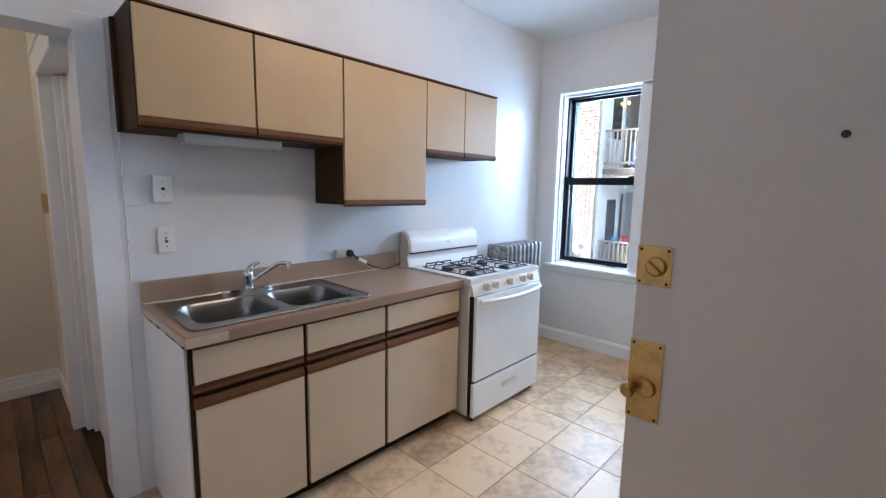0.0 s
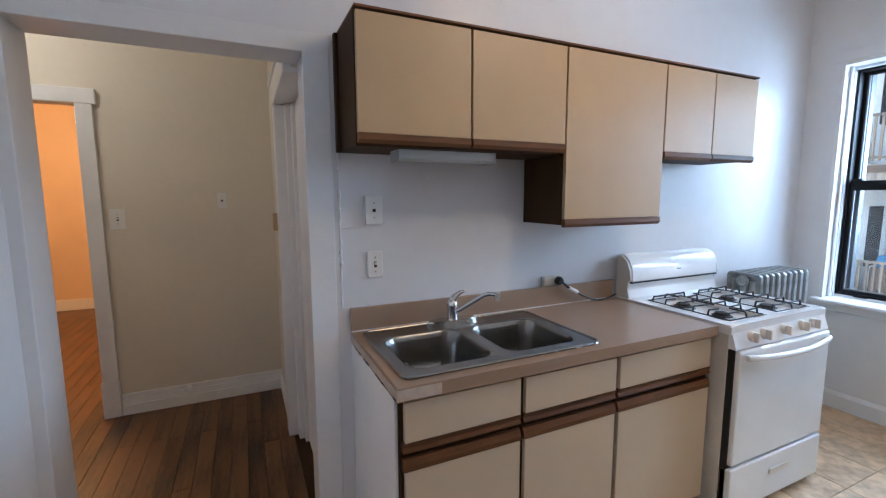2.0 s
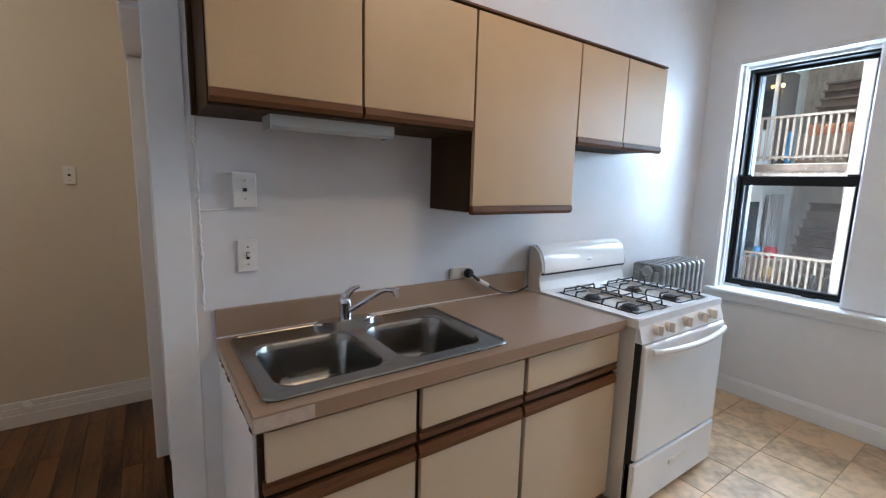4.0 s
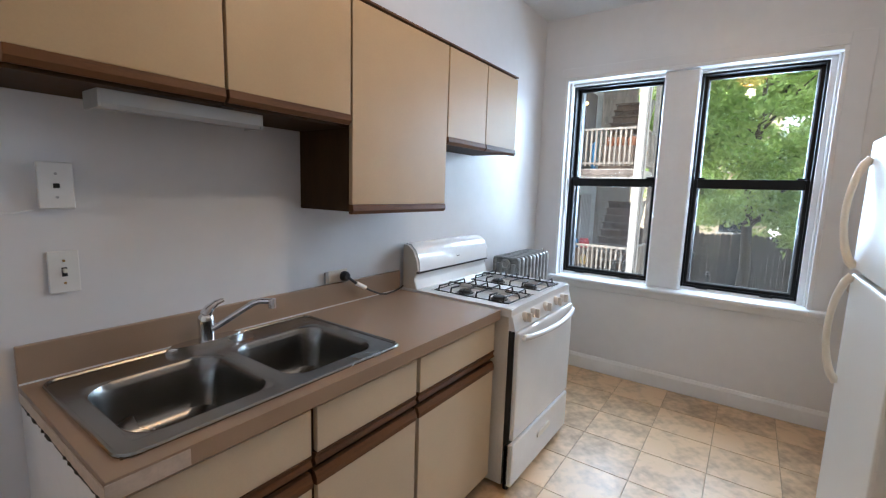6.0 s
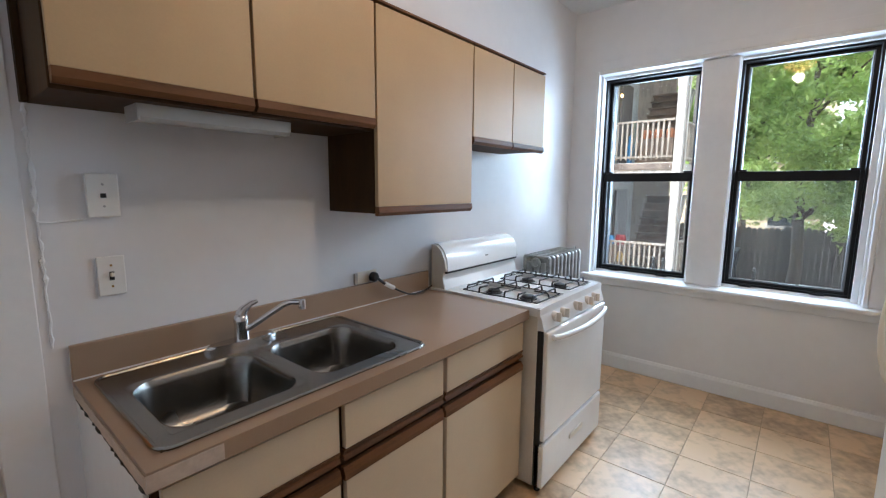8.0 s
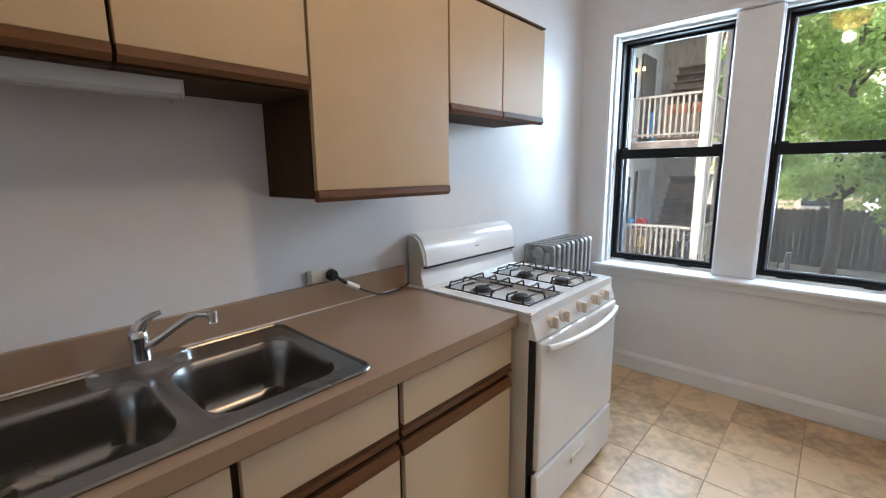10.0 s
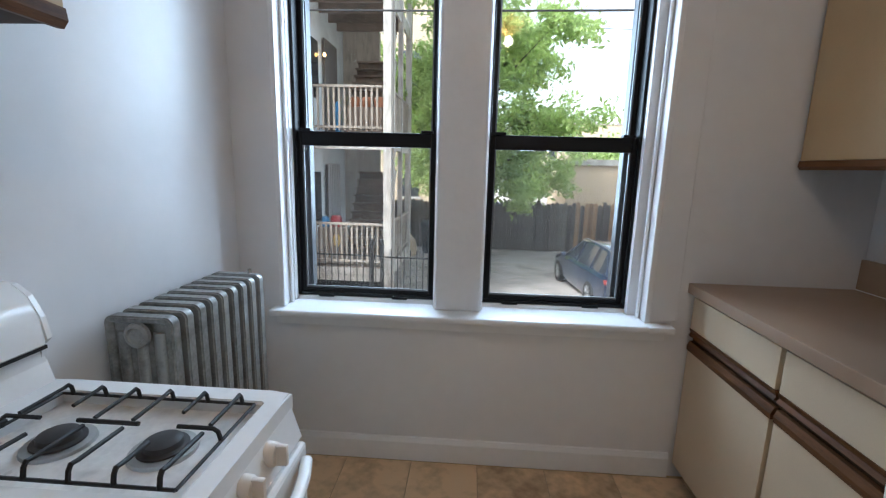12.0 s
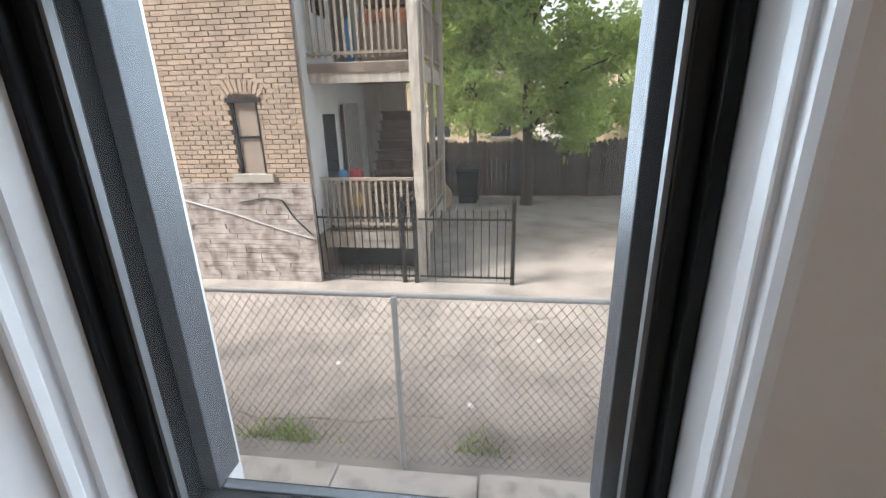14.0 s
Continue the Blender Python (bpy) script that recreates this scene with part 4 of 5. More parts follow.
for x0, x1 in ((3.19, 3.74), (3.742, 4.290)):
    wall_unit(x0, x1, 1.514, 1, 0.333, SOUTH, -1, 2.30)

# ceiling lamp
l = thing("ceiling_lamp", (2.1, 1.4, CEIL - 0.14), "lit warm glass dome lamp on the ceiling", "lamp")
b = bmesh.new()
lathe(b, [(0.09, 0.14), (0.09, 0.115), (0.085, 0.11)], 2.1, 1.4, CEIL - 0.14, 24)
part("canopy", b, BRASS, l, smooth=True)
b = bmesh.new()
lathe(b, [(0.14, 0.11), (0.15, 0.09), (0.13, 0.04), (0.08, 0.01), (0.01, 0.0)], 2.1, 1.4, CEIL - 0.14, 24)
dome = part("shade", b, DOME, l, "glowing amber glass shade", smooth=True)
dome.visible_shadow = False

# entry door, standing open
d = thing("door_2", (1.655, SOUTH, 0), "off-white painted entry door, open, with brass locks", "door", kind="structure")
part("door_panel", box(1.645, SOUTH + 0.01, 0.012, 1.690, 0.855, 2.06, bev=0.003), DOORP, d)
b = bmesh.new()
lathe(b, [(0.008, 0.0), (0.008, -0.004), (0.005, -0.005)], 1.645, 0.469, 1.624, 14, "x")
part("peephole", b, BLACKP, d)


def lock_plate(z0, z1, turn, knob, label):
    w0, w1 = 0.768, 0.856
    p = part("lock_plate", box(1.642, w0, z0, 1.6455, w1, z1, bev=0.001), BRASS, d, label)
    zc = (z0 + z1) / 2 if not knob else z0 + (z1 - z0) * 0.42
    b = bmesh.new()
    lathe(b, [(0.027, 0.0), (0.026, -0.006), (0.022, -0.010), (0.002, -0.011)], 1.642, w0 + 0.038, zc, 20, "x")
    part("cylinder", b, BRASS, p, smooth=True)
    b = bmesh.new()
    if knob:
        lathe(b, [(0.011, 0.0), (0.010, -0.020), (0.018, -0.028), (0.020, -0.040), (0.013, -0.050), (0.002, -0.052)], 1.636, w1 - 0.016, zc - 0.004, 18, "x")
        part("thumb_knob", b, BRASS, p, smooth=True)
    else:
        bx(b, 1.610, w0 + 0.034, zc - 0.022, 1.634, w0 + 0.042, zc + 0.022, bev=0.003)
        bmesh.ops.rotate(b, cent=(1.62, w0 + 0.038, zc), matrix=Matrix.Rotation(radians(-50), 3, "X"), verts=b.verts)
        part("thumb_turn", b, BRASS, p, smooth=True)
    for sy in (w0 + 0.010, w1 - 0.010):
        for sz in (z0 + 0.010, z1 - 0.010):
            b = bmesh.new()
            rod(b, (1.6425, sy, sz), (1.640, sy, sz), 0.004, seg=10)
            part("screw", b, BROWN, p)


lock_plate(1.250, 1.358, True, False, "worn brass deadbolt plate with a thumb turn")
lock_plate(0.868, 1.096, False, True, "worn brass lock plate with a small knob")
part("latch_edge", box(1.652, 0.8545, 0.90, 1.682, 0.8575, 1.08), BRASS, d)

# hall small things
wall_plate(-0.293, 1.388, "switch", "white light switch plate on the hall wall", y=HALL_N, w=0.088, h=0.136)
wall_plate(0.348, 1.508, "jack", "small white wall plate on the hall wall", y=HALL_N, w=0.060, h=0.112)
b = box(HALL_E - 0.035, 4.16, 1.30, HALL_E, 4.23, 1.42, bev=0.006)
tagged(part("door_chime", b, CREAM), "small tan box mounted on the hall wall", "door chime")
b = bmesh.new()
lathe(b, [(0.028, 0.0), (0.028, -0.010), (0.018, -0.016), (0.016, -0.03), (0.002, -0.034)], 0.046, HALL_N - 0.018, 0.120, 16, "y")
tagged(part("door_stop", b, TRIM, smooth=True), "round white painted door stop on the baseboard", "door stop")


# ---- outdoors ----
b = bmesh.new()
bx(b, EX - 0.3, -300, GROUND - 0.2, 600, 300, GROUND)
structure("ground", b, ASPHALT, "worn grey concrete paving of the alley and yard", "ground")
b = bmesh.new()
for k in range(14):
    y = -7.0 + k * 1.15
    bx(b, 5.95 + 0.01 * (k % 3), y, GROUND, 6.70 + 0.012 * (k % 2), y + 1.142, GROUND + 0.06 + 0.006 * (k % 4), bev=0.015)
structure("kerb", b, KERBC, "cracked pale concrete kerb along the wire fence", "kerb")

# cracks and patch seams in the paving
rng = random.Random(17)
b = bmesh.new()
for x, y, ang, n in ((7.3, 4.6, -80, 14), (8.1, 3.2, -60, 12), (8.8, 5.4, -95, 18), (9.6, 3.0, 170, 12), (7.9, 1.2, -100, 14), (9.9, 5.0, -88, 26), (12.0, 0.4, -20, 14), (13.5, 1.6, -85, 14), (11.2, -0.6, -70, 12)):
    pts, a = [], radians(ang)
    for q in range(n):
        pts.append((x, y, GROUND + 0.001))
        a += rng.gauss(0, 0.28) * (0.5 if q % 2 else 1)
        x, y = x + 0.16 * math.cos(a), y + 0.16 * math.sin(a)
        a += (radians(ang) - a) * 0.3
    sweep(b, pts, 0.01, 5, radii=[rng.uniform(0.002, 0.0075) for _ in pts])
structure("pavement_cracks", b, PORCHD, "dark cracks in the worn paving", "crack")

# chain-link fence
FX, FTOP = 6.80, 0.150
cf = thing("wire_fence", (FX, 1, GROUND), "chain-link fence with a galvanised top rail and posts", "fence")
for ya, yb, mt in ((1.0, 8.5, GALV), (-7.0, 1.0, RUSTY)):
    b = bmesh.new()
    rod(b, (FX, ya, FTOP), (FX, yb, FTOP), 0.021, seg=10)
    part("top_rail", b, mt, cf, smooth=True)
for y in (7.2, 4.97, 2.81, 0.70, -1.43, -3.58, -5.7):
    b = bmesh.new()
    rod(b, (FX - 0.03, y, GROUND), (FX - 0.03, y, FTOP - 0.045), 0.024, seg=10)
    p = part("post", b, GALV, cf, smooth=True)
    b = bmesh.new()
    lathe(b, [(0.030, 0), (0.032, 0.02), (0.024, 0.035), (0.02, 0.05)], FX - 0.03, y, FTOP - 0.05, 12)
    part("post_cap", b, GALV, p, smooth=True)
b = bmesh.new()
h = FTOP - GROUND - 0.05
step = 0.072
yy = -6.5
while yy < 8.0:
    for sg in (1, -1):
        base = Vector((FX + 0.004 * sg, yy, GROUND + 0.03))
        tip = Vector((FX + 0.004 * sg, yy + sg * h * 0.75, FTOP - 0.01))
        if -7.2 < tip.y < 8.4:
            side = Vector((0, 0.0024, 0))
            dep = Vector((0.0024, 0, 0))
            q = [b.verts.new(v) for v in (base - side, base + side, base + dep, tip - side, tip + side, tip + dep)]
            for t3 in ((0, 1, 4, 3), (1, 2, 5, 4), (2, 0, 3, 5)):
                b.faces.new([q[i] for i in t3])
    yy += step
tagged(part("wire_mesh", b, WIREG, cf), kind="stuff")

# iron gate and fence before the porch
GX = 10.66


def iron_run(name, y0, y1, top, label, posts, curb=True):
    f = thing(name, (GX, (y0 + y1) / 2, GROUND), label, "fence", "iron fences")
    for z in (GROUND + 0.10, top - 0.18):
        part("rail", box(GX - 0.012, y0, z, GX + 0.012, y1, z + 0.03), IRON, f)
    n = int((y1 - y0) / 0.125)
    me = None
    for k in range(1, n):
        y = y0 + (y1 - y0) * k / n
        if me is None:
            b = box(-0.008, -0.008, GROUND + 0.06, 0.008, 0.008, top - 0.05)
            lathe(b, [(0.011, top - 0.05), (0.013, top - 0.04), (0.001, top)], 0, 0, 0, 4)
            bmesh.ops.recalc_face_normals(b, faces=b.faces)
            me = bpy.data.meshes.new("picket")
            b.to_mesh(me)
            b.free()
            me.materials.append(IRON)
        o = new("picket", me)
        o.parent = f
        o.location = (0, y - (y0 + y1) / 2, -GROUND)
    for y in posts:
        b = box(GX - 0.032, y - 0.032, GROUND, GX + 0.032, y + 0.032, top + 0.10)
        lathe(b, [(0.04, 0), (0.04, 0.02), (0.028, 0.03), (0.034, 0.055), (0.02, 0.08), (0.002, 0.085)], GX, y, top + 0.10, 10)
        part("post", b, IRON, f)
    return f


iron_run("iron_fence", 3.42, 5.08, -0.12, "black iron picket fence before the porch", (5.08, 3.62, 3.42))
iron_run("iron_gate", 1.84, 3.36, -0.14, "black iron picket gate in the yard", (1.84,))
GX = 10.95
iron_run("iron_fence", -7.0, -2.93, -0.15, "black iron picket fence beside the garage", ())
tp = thing("iron_post", (10.95, -2.93, GROUND), "tall black iron fence post", "post")
b = box(10.91, -2.97, GROUND, 10.99, -2.89, 1.05)
lathe(b, [(0.05, 0), (0.05, 0.03), (0.03, 0.04), (0.045, 0.075), (0.03, 0.10), (0.002, 0.11)], 10.95, -2.93, 1.05, 12)
part("shaft", b, IRON, tp)
b = bmesh.new()
rod(b, (10.95, -2.93, 0.42), (10.95, -7.0, 0.42), 0.014, seg=8)
part("wire_rail", b, IRON, tp)
nf = thing("ornate_iron_post", (6.2, -0.025, GROUND), "black iron post with a moulded finial", "post")
b = box(6.14, -0.085, GROUND, 6.26, 0.035, 0.04, bev=0.01)
lathe(b, [(0.080, 0.04), (0.080, 0.06), (0.045, 0.08), (0.035, 0.11), (0.055, 0.14), (0.045, 0.18), (0.002, 0.205)], 6.2, -0.025, 0, 14)
part("shaft", b, IRON, nf, smooth=True)
for y in (-0.32, -0.62, -0.92):
    b = box(6.18, y - 0.02, GROUND, 6.22, y + 0.02, -0.10)
    lathe(b, [(0.03, -0.10), (0.034, -0.06), (0.002, 0.02)], 6.2, y, 0, 8)
    tagged(part("iron_picket", b, IRON), "black iron picket with a spear point", "picket", "near iron pickets")

# brick house with window
BX, BY = 10.56, 5.05
house = thing("brick_house", (BX, 8, GROUND), "tan brick house with a painted stone base", "house")
part("core", box(BX + 0.05, BY + 0.04, GROUND, 16.0, 13.5, 9.5), MORTAR, house, "mortar joints of the brick wall")
SB = 0.30
rng = random.Random(11)
b = bmesh.new()
z = GROUND
row = 0
while z < SB:
    hgt = rng.uniform(0.07, 0.10)
    y = BY
    while y < 9.4:
        w = rng.uniform(0.16, 0.34)
        o = rng.uniform(0, 0.016)
        bx(b, BX - 0.004 - o, y + 0.002, z + 0.002, BX + 0.08, min(y + w, 9.4) - 0.002, min(z + hgt, SB + 0.02) - 0.002)
        y += w
    z += hgt
tagged(part("stone_base", b, STONE, house, "rough stone base with peeling grey paint"), kind="stuff")
WY0, WY1, WZ0, WZ1 = 5.75, 6.21, 0.45, 1.58
WINDOWS = ((WZ0, WZ1), (3.25, 4.40))
for za, zb in WINDOWS:
    w = part("window", box(BX + 0.06, WY0, za, BX + 0.10, WY1, zb), CARGLASS, house, "narrow dark sash window")
    b = bmesh.new()
    for y0, y1 in ((WY0, WY0 + 0.05), (WY1 - 0.05, WY1)):
        bx(b, BX + 0.02, y0, za, BX + 0.07, y1, zb)
    bx(b, BX - 0.02, WY0 - 0.06, zb - 0.05, BX + 0.07, WY1 + 0.06, zb + 0.02)
    bx(b, BX + 0.02, WY0 + 0.05, (za + zb) / 2 - 0.02, BX + 0.07, WY1 - 0.05, (za + zb) / 2 + 0.02)
    part("frame", b, IRON, w, "dark window frame")
    part("sill", box(BX - 0.06, WY0 - 0.12, za - 0.14, BX + 0.06, WY1 + 0.12, za, bev=0.01), CONCRETE, w, "pale stone sill")
b = bmesh.new()
sweep(b, [(BX - 0.03, 7.3, 0.02), (BX - 0.03, 6.4, -0.22), (BX - 0.03, 5.7, -0.45), (BX - 0.03, 5.1, -0.62)], 0.012, 6)
part("wall_cable", b, GALV, house, "loose cable along the stone base")
b = bmesh.new()
sweep(b, [(BX - 0.03, 6.3, -0.02), (BX - 0.03, 5.85, 0.06), (BX - 0.03, 5.55, 0.02), (BX - 0.03, 5.4, -0.25), (BX - 0.03, 5.12, -0.55)], 0.012, 6)
part("wall_cable", b, IRON, house, "loose cable along the stone base")


# back porch
px0, px1, py0, py1 = 10.92, 13.7, 3.36, BY
porch = thing("back_porch", (px0, 4.2, GROUND), "weathered grey wooden back porch on three levels", "porch")
for zd in (-0.58, 2.08, 4.82):
    b = bmesh.new()
    n = 14
    for k in range(n):
        y = py0 + (py1 - py0) * k / n
        bx(b, px0, y + 0.004, zd - 0.03, px1, y + (py1 - py0) / n - 0.004, zd)
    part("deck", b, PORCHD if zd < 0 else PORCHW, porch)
    part("beam", box(px0 - 0.03, py0 - 0.02, zd - 0.30, px0 + 0.03, py1, zd - 0.03), PORCHW, porch)
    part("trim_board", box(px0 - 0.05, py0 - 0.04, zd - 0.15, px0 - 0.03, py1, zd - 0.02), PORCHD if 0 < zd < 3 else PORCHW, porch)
    part("side_beam", box(px0, py0 - 0.02, zd - 0.28, px1, py0 + 0.03, zd - 0.03), PORCHW, porch)
    for k in range(4):
        x = px0 + 0.45 + k * 0.62
        part("joist", box(x - 0.025, py0 + 0.03, zd - 0.22, x + 0.025, py1, zd - 0.03), PORCHD, porch)
    # rails
    if zd < 4:
        for nm, a, c in (("front", (px0, py0 + 0.1), (px0, py1)), ("side", (px0 + 0.1, py0), (px1 - 0.1, py0))):
            d = Vector((c[0] - a[0], c[1] - a[1], 0))
            for zz in (zd + 0.10, zd + 0.86):
                b = bmesh.new()
                if nm == "front":
                    bx(b, a[0] - 0.03, a[1], zz, a[0] + 0.03, c[1], zz + 0.045)
                else:
                    bx(b, a[0], a[1] - 0.03, zz, c[0], a[1] + 0.03, zz + 0.045)
                part("rail", b, RAILW, porch)
            n = int(d.length / 0.105)
            for k in range(1, n):
                q = Vector((a[0], a[1], 0)) + d * k / n
                part("baluster", box(q.x - 0.018, q.y - 0.018, zd + 0.06, q.x + 0.018, q.y + 0.018, zd + 0.90), RAILW, porch)
for x, y, w in ((px0, py0, 0.075), (px0 + 0.18, py0 - 0.04, 0.06), (px1, py0, 0.07), (px0 + 1.5, py0, 0.05)):
    part("post", box(x - w, y - w, GROUND, x + w, y + w, 8.0), PORCHW, porch)
part("side_wall", box(px0 - 0.25, BY - 0.02, -0.58, px1, BY + 0.04, 8.0), WHITEBRICK, porch, "white painted brick wall behind the porch")
part("back_wall", box(px1, py0 + 0.75, GROUND, px1 + 0.15, BY, 8.0), PORCHW, porch)
# added black sheet in place of the deep shade below the deck
part("under_wall", box(px0 + 0.5, py0 + 0.2, GROUND, px0 + 0.6, py1, -0.6), BLACKGAP, porch, "black sheet standing for the shade under the porch")
for zd in (-0.58, 2.08):
    part("back_window", box(px0 + 0.35, BY - 0.05, zd + 0.75, px0 + 0.85, BY - 0.02, zd + 1.9), CARGLASS, porch, "dark window in the porch wall")
    part("security_gate", box(px0 + 1.15, BY - 0.10, zd, px0 + 2.0, BY - 0.06, zd + 2.05), FENCEW, porch, "dark door behind the porch")
    # stairs
    for k in range(10):
        zz = zd + 0.19 * (k + 1)
        x = px0 + 1.15 + k * 0.15
        part("stair_tread", box(x, py0 + 0.35, zz - 0.035, x + 0.24, py0 + 1.25, zz), PORCHD, porch)
        part("stair_riser", box(x + 0.13, py0 + 0.36, zz - 0.19, x + 0.15, py0 + 1.24, zz - 0.035), PORCHD, porch)
    b = bmesh.new()
    prism(b, [(px0 + 1.1, zd), (px0 + 1.3, zd), (px0 + 2.85, zd + 1.95), (px0 + 2.6, zd + 1.95)], "y", py0 + 0.30, py0 + 0.35)
    part("stringer", b, PORCHW, porch)
    b = bmesh.new()
    prism(b, [(px0 + 1.1, zd + 0.85), (px0 + 1.1, zd + 0.95), (px0 + 2.6, zd + 2.6), (px0 + 2.6, zd + 2.5)], "y", py0 + 0.28, py0 + 0.33)
    part("stair_rail", b, PORCHW, porch)
for k in range(7):
    x = px0 + 1.15 + k * 0.13
    part("gate_bar", box(x, BY - 0.14, -0.55, x + 0.03, BY - 0.11, 1.5), GALV, porch)
b = bmesh.new()
lathe(b, [(0.01, 0.05), (0.03, 0.035), (0.035, 0.0), (0.015, -0.03)], px0 + 1.0, BY - 0.14, 3.75, 12)
tagged(part("porch_lamp", b, BULBGLOW), "small lit amber lamp on the porch wall", "lamp")


def stuff_on_porch(name, x, y, z, sx, sy, sz, mat, label, cat):
    b = bmesh.new()
    lathe(b, [(0.42, 0.0), (0.5, 0.25), (0.5, 0.7), (0.38, 0.95), (0.05, 1.0)], 0, 0, 0, 14)
    bmesh.ops.scale(b, vec=(sx, sy, sz), verts=b.verts)
    bmesh.ops.translate(b, vec=(x, y, z), verts=b.verts)
    tagged(part(name, b, mat, smooth=True), label, cat)


stuff_on_porch("bucket", px0 + 0.25, 4.72, 0.0 + 0.20, 0.16, 0.16, 0.22, BLUEP, "blue plastic bucket on the porch", "bucket")
stuff_on_porch("cushion", px0 + 0.28, 4.50, 0.20, 0.2, 0.24, 0.24, REDP, "dark red cushion on the porch", "cushion")
stuff_on_porch("cloth_bundle", px0 + 0.2, 4.45, -0.2, 0.2, 0.26, 0.3, YELLOWP, "pale yellow cloth bundle on the porch", "cloth")
tagged(part("side_table", box(px0 + 0.12, 4.3, -0.578, px0 + 0.45, 4.85, 0.20, bev=0.02), PORCHD), "dark low table on the porch", "table")
stuff_on_porch("blue_pot", px0 + 0.15, 4.38, 2.085, 0.12, 0.12, 0.62, BLUEP, "blue pot on the upper porch", "pot")
for k in range(3):
    stuff_on_porch("clay_pot", px0 + 0.2, 4.05 - 0.24 * k, 2.60, 0.2, 0.2, 0.2, FARRED, "terracotta flower pot on the upper porch", "pot")
tagged(part("plant_shelf", box(px0 + 0.1, 3.5, 2.085, px0 + 0.35, 4.2, 2.60, bev=0.01), PORCHD), "dark plant shelf on the upper porch", "shelf")

# back fence, boards
bf = thing("board_fence", (17.9, 1, GROUND), "weathered grey wooden board fence at the back of the yard", "fence")
rng = random.Random(5)
meshes = []
for k in range(4):
    b = box(-0.012, -0.072, 0, 0.012, 0.072, 1.62 + 0.03 * k)
    prism(b, [(-0.072, 1.62 + 0.03 * k), (0.072, 1.62 + 0.03 * k), (0.035, 1.69 + 0.03 * k), (-0.035, 1.69 + 0.03 * k)], "x", -0.012, 0.012)
    bmesh.ops.recalc_face_normals(b, faces=b.faces)
    me = bpy.data.meshes.new("board")
    b.to_mesh(me)
    b.free()
    meshes.append(me)
    me.materials.append(FENCEB if k == 3 else FENCEW)
y = 9.0
while y > -8.0:
    brown = y < -2.0
    o = new("board", meshes[3 if brown and rng.random() < 0.7 else rng.randrange(3)])
    o.parent = bf
    o.location = (rng.uniform(-0.01, 0.01), y - 1, rng.uniform(-0.02, 0.02))
    y -= 0.15
for z in (-1.0, -0.2):
    part("rail", box(17.93, -8, z, 17.98, 9, z + 0.09), FENCEW, bf)
for k in range(8):
    y = 8.5 - k * 2.3
    part("post", box(17.80, y - 0.05, GROUND, 17.885, y + 0.05, 0.42), FENCEW, bf)

# garage
gx0, gx1, gy = 11.50, 17.0, -3.79
ga = thing("garage", (14, -6.5, GROUND), "pale blue-grey vinyl-sided garage with a hip roof", "garage")
part("core", box(gx0 + 0.03, gy - 6.0, GROUND, gx1 - 0.03, gy - 0.03, 0.58), SIDING, ga)
for k in range(15):
    z = GROUND + 0.12 + k * 0.124
    b = bmesh.new()
    prism(b, [(gy - 0.035, z), (gy + 0.008, z), (gy - 0.010, z + 0.122), (gy - 0.035, z + 0.122)], "x", gx0, gx1)
    part("siding_board", b, SIDING, ga)
    b = bmesh.new()
    prism(b, [(gx0 + 0.035, z), (gx0 - 0.008, z), (gx0 + 0.010, z + 0.122), (gx0 + 0.035, z + 0.122)], "y", gy - 6, gy - 0.03)
    part("siding_board", b, SIDING, ga)
part("corner_trim", box(gx0 - 0.02, gy - 0.09, GROUND, gx0 + 0.06, gy + 0.015, 0.58), TRIM, ga)
part("fascia", box(gx0 - 0.16, gy - 6.2, 0.52, gx0 - 0.13, gy + 0.15, 0.62), TRIM, ga)
part("gutter", box(gx0 - 0.15, gy + 0.12, 0.56, gx1 + 0.15, gy + 0.15, 0.62), IRON, ga)
b = bmesh.new()
e = 0.15
v = [b.verts.new(p) for p in ((gx0 - e, gy + e, 0.62), (gx1 + e, gy + e, 0.62), (gx1 + e, gy - 6 - e, 0.62), (gx0 - e, gy - 6 - e, 0.62), (gx0 + 2.9, gy - 3, 1.62), (gx1 - 2.9, gy - 3, 1.62))]
for f in ((0, 1, 5, 4), (1, 2, 5), (2, 3, 4, 5), (3, 0, 4), (3, 2, 1, 0)):
    b.faces.new([v[i] for i in f])
part("roof", b, ROOF, ga, "grey asphalt shingle roof")
dr = part("door", box(12.15, gy - 0.01, GROUND + 0.04, 12.95, gy + 0.02, 0.42, bev=0.004), TRIM, ga, "white side door")
b = bmesh.new()
for x0, x1 in ((12.05, 12.15), (12.95, 13.05)):
    bx(b, x0, gy - 0.01, GROUND, x1, gy + 0.035, 0.52)
bx(b, 12.15, gy - 0.01, 0.42, 12.95, gy + 0.035, 0.52)
part("frame", b, TRIM, dr)
b = bmesh.new()
lathe(b, [(0.02, 0.0), (0.03, 0.04), (0.002, 0.06)], 12.85, gy + 0.02, -0.45, 10, "y")
part("knob", b, IRON, dr)
part("footing", box(gx0 - 0.03, gy - 6, GROUND, gx1, gy + 0.03, GROUND + 0.12), CONCRETE, ga)


ga.scale = (1, 1, 1.06)


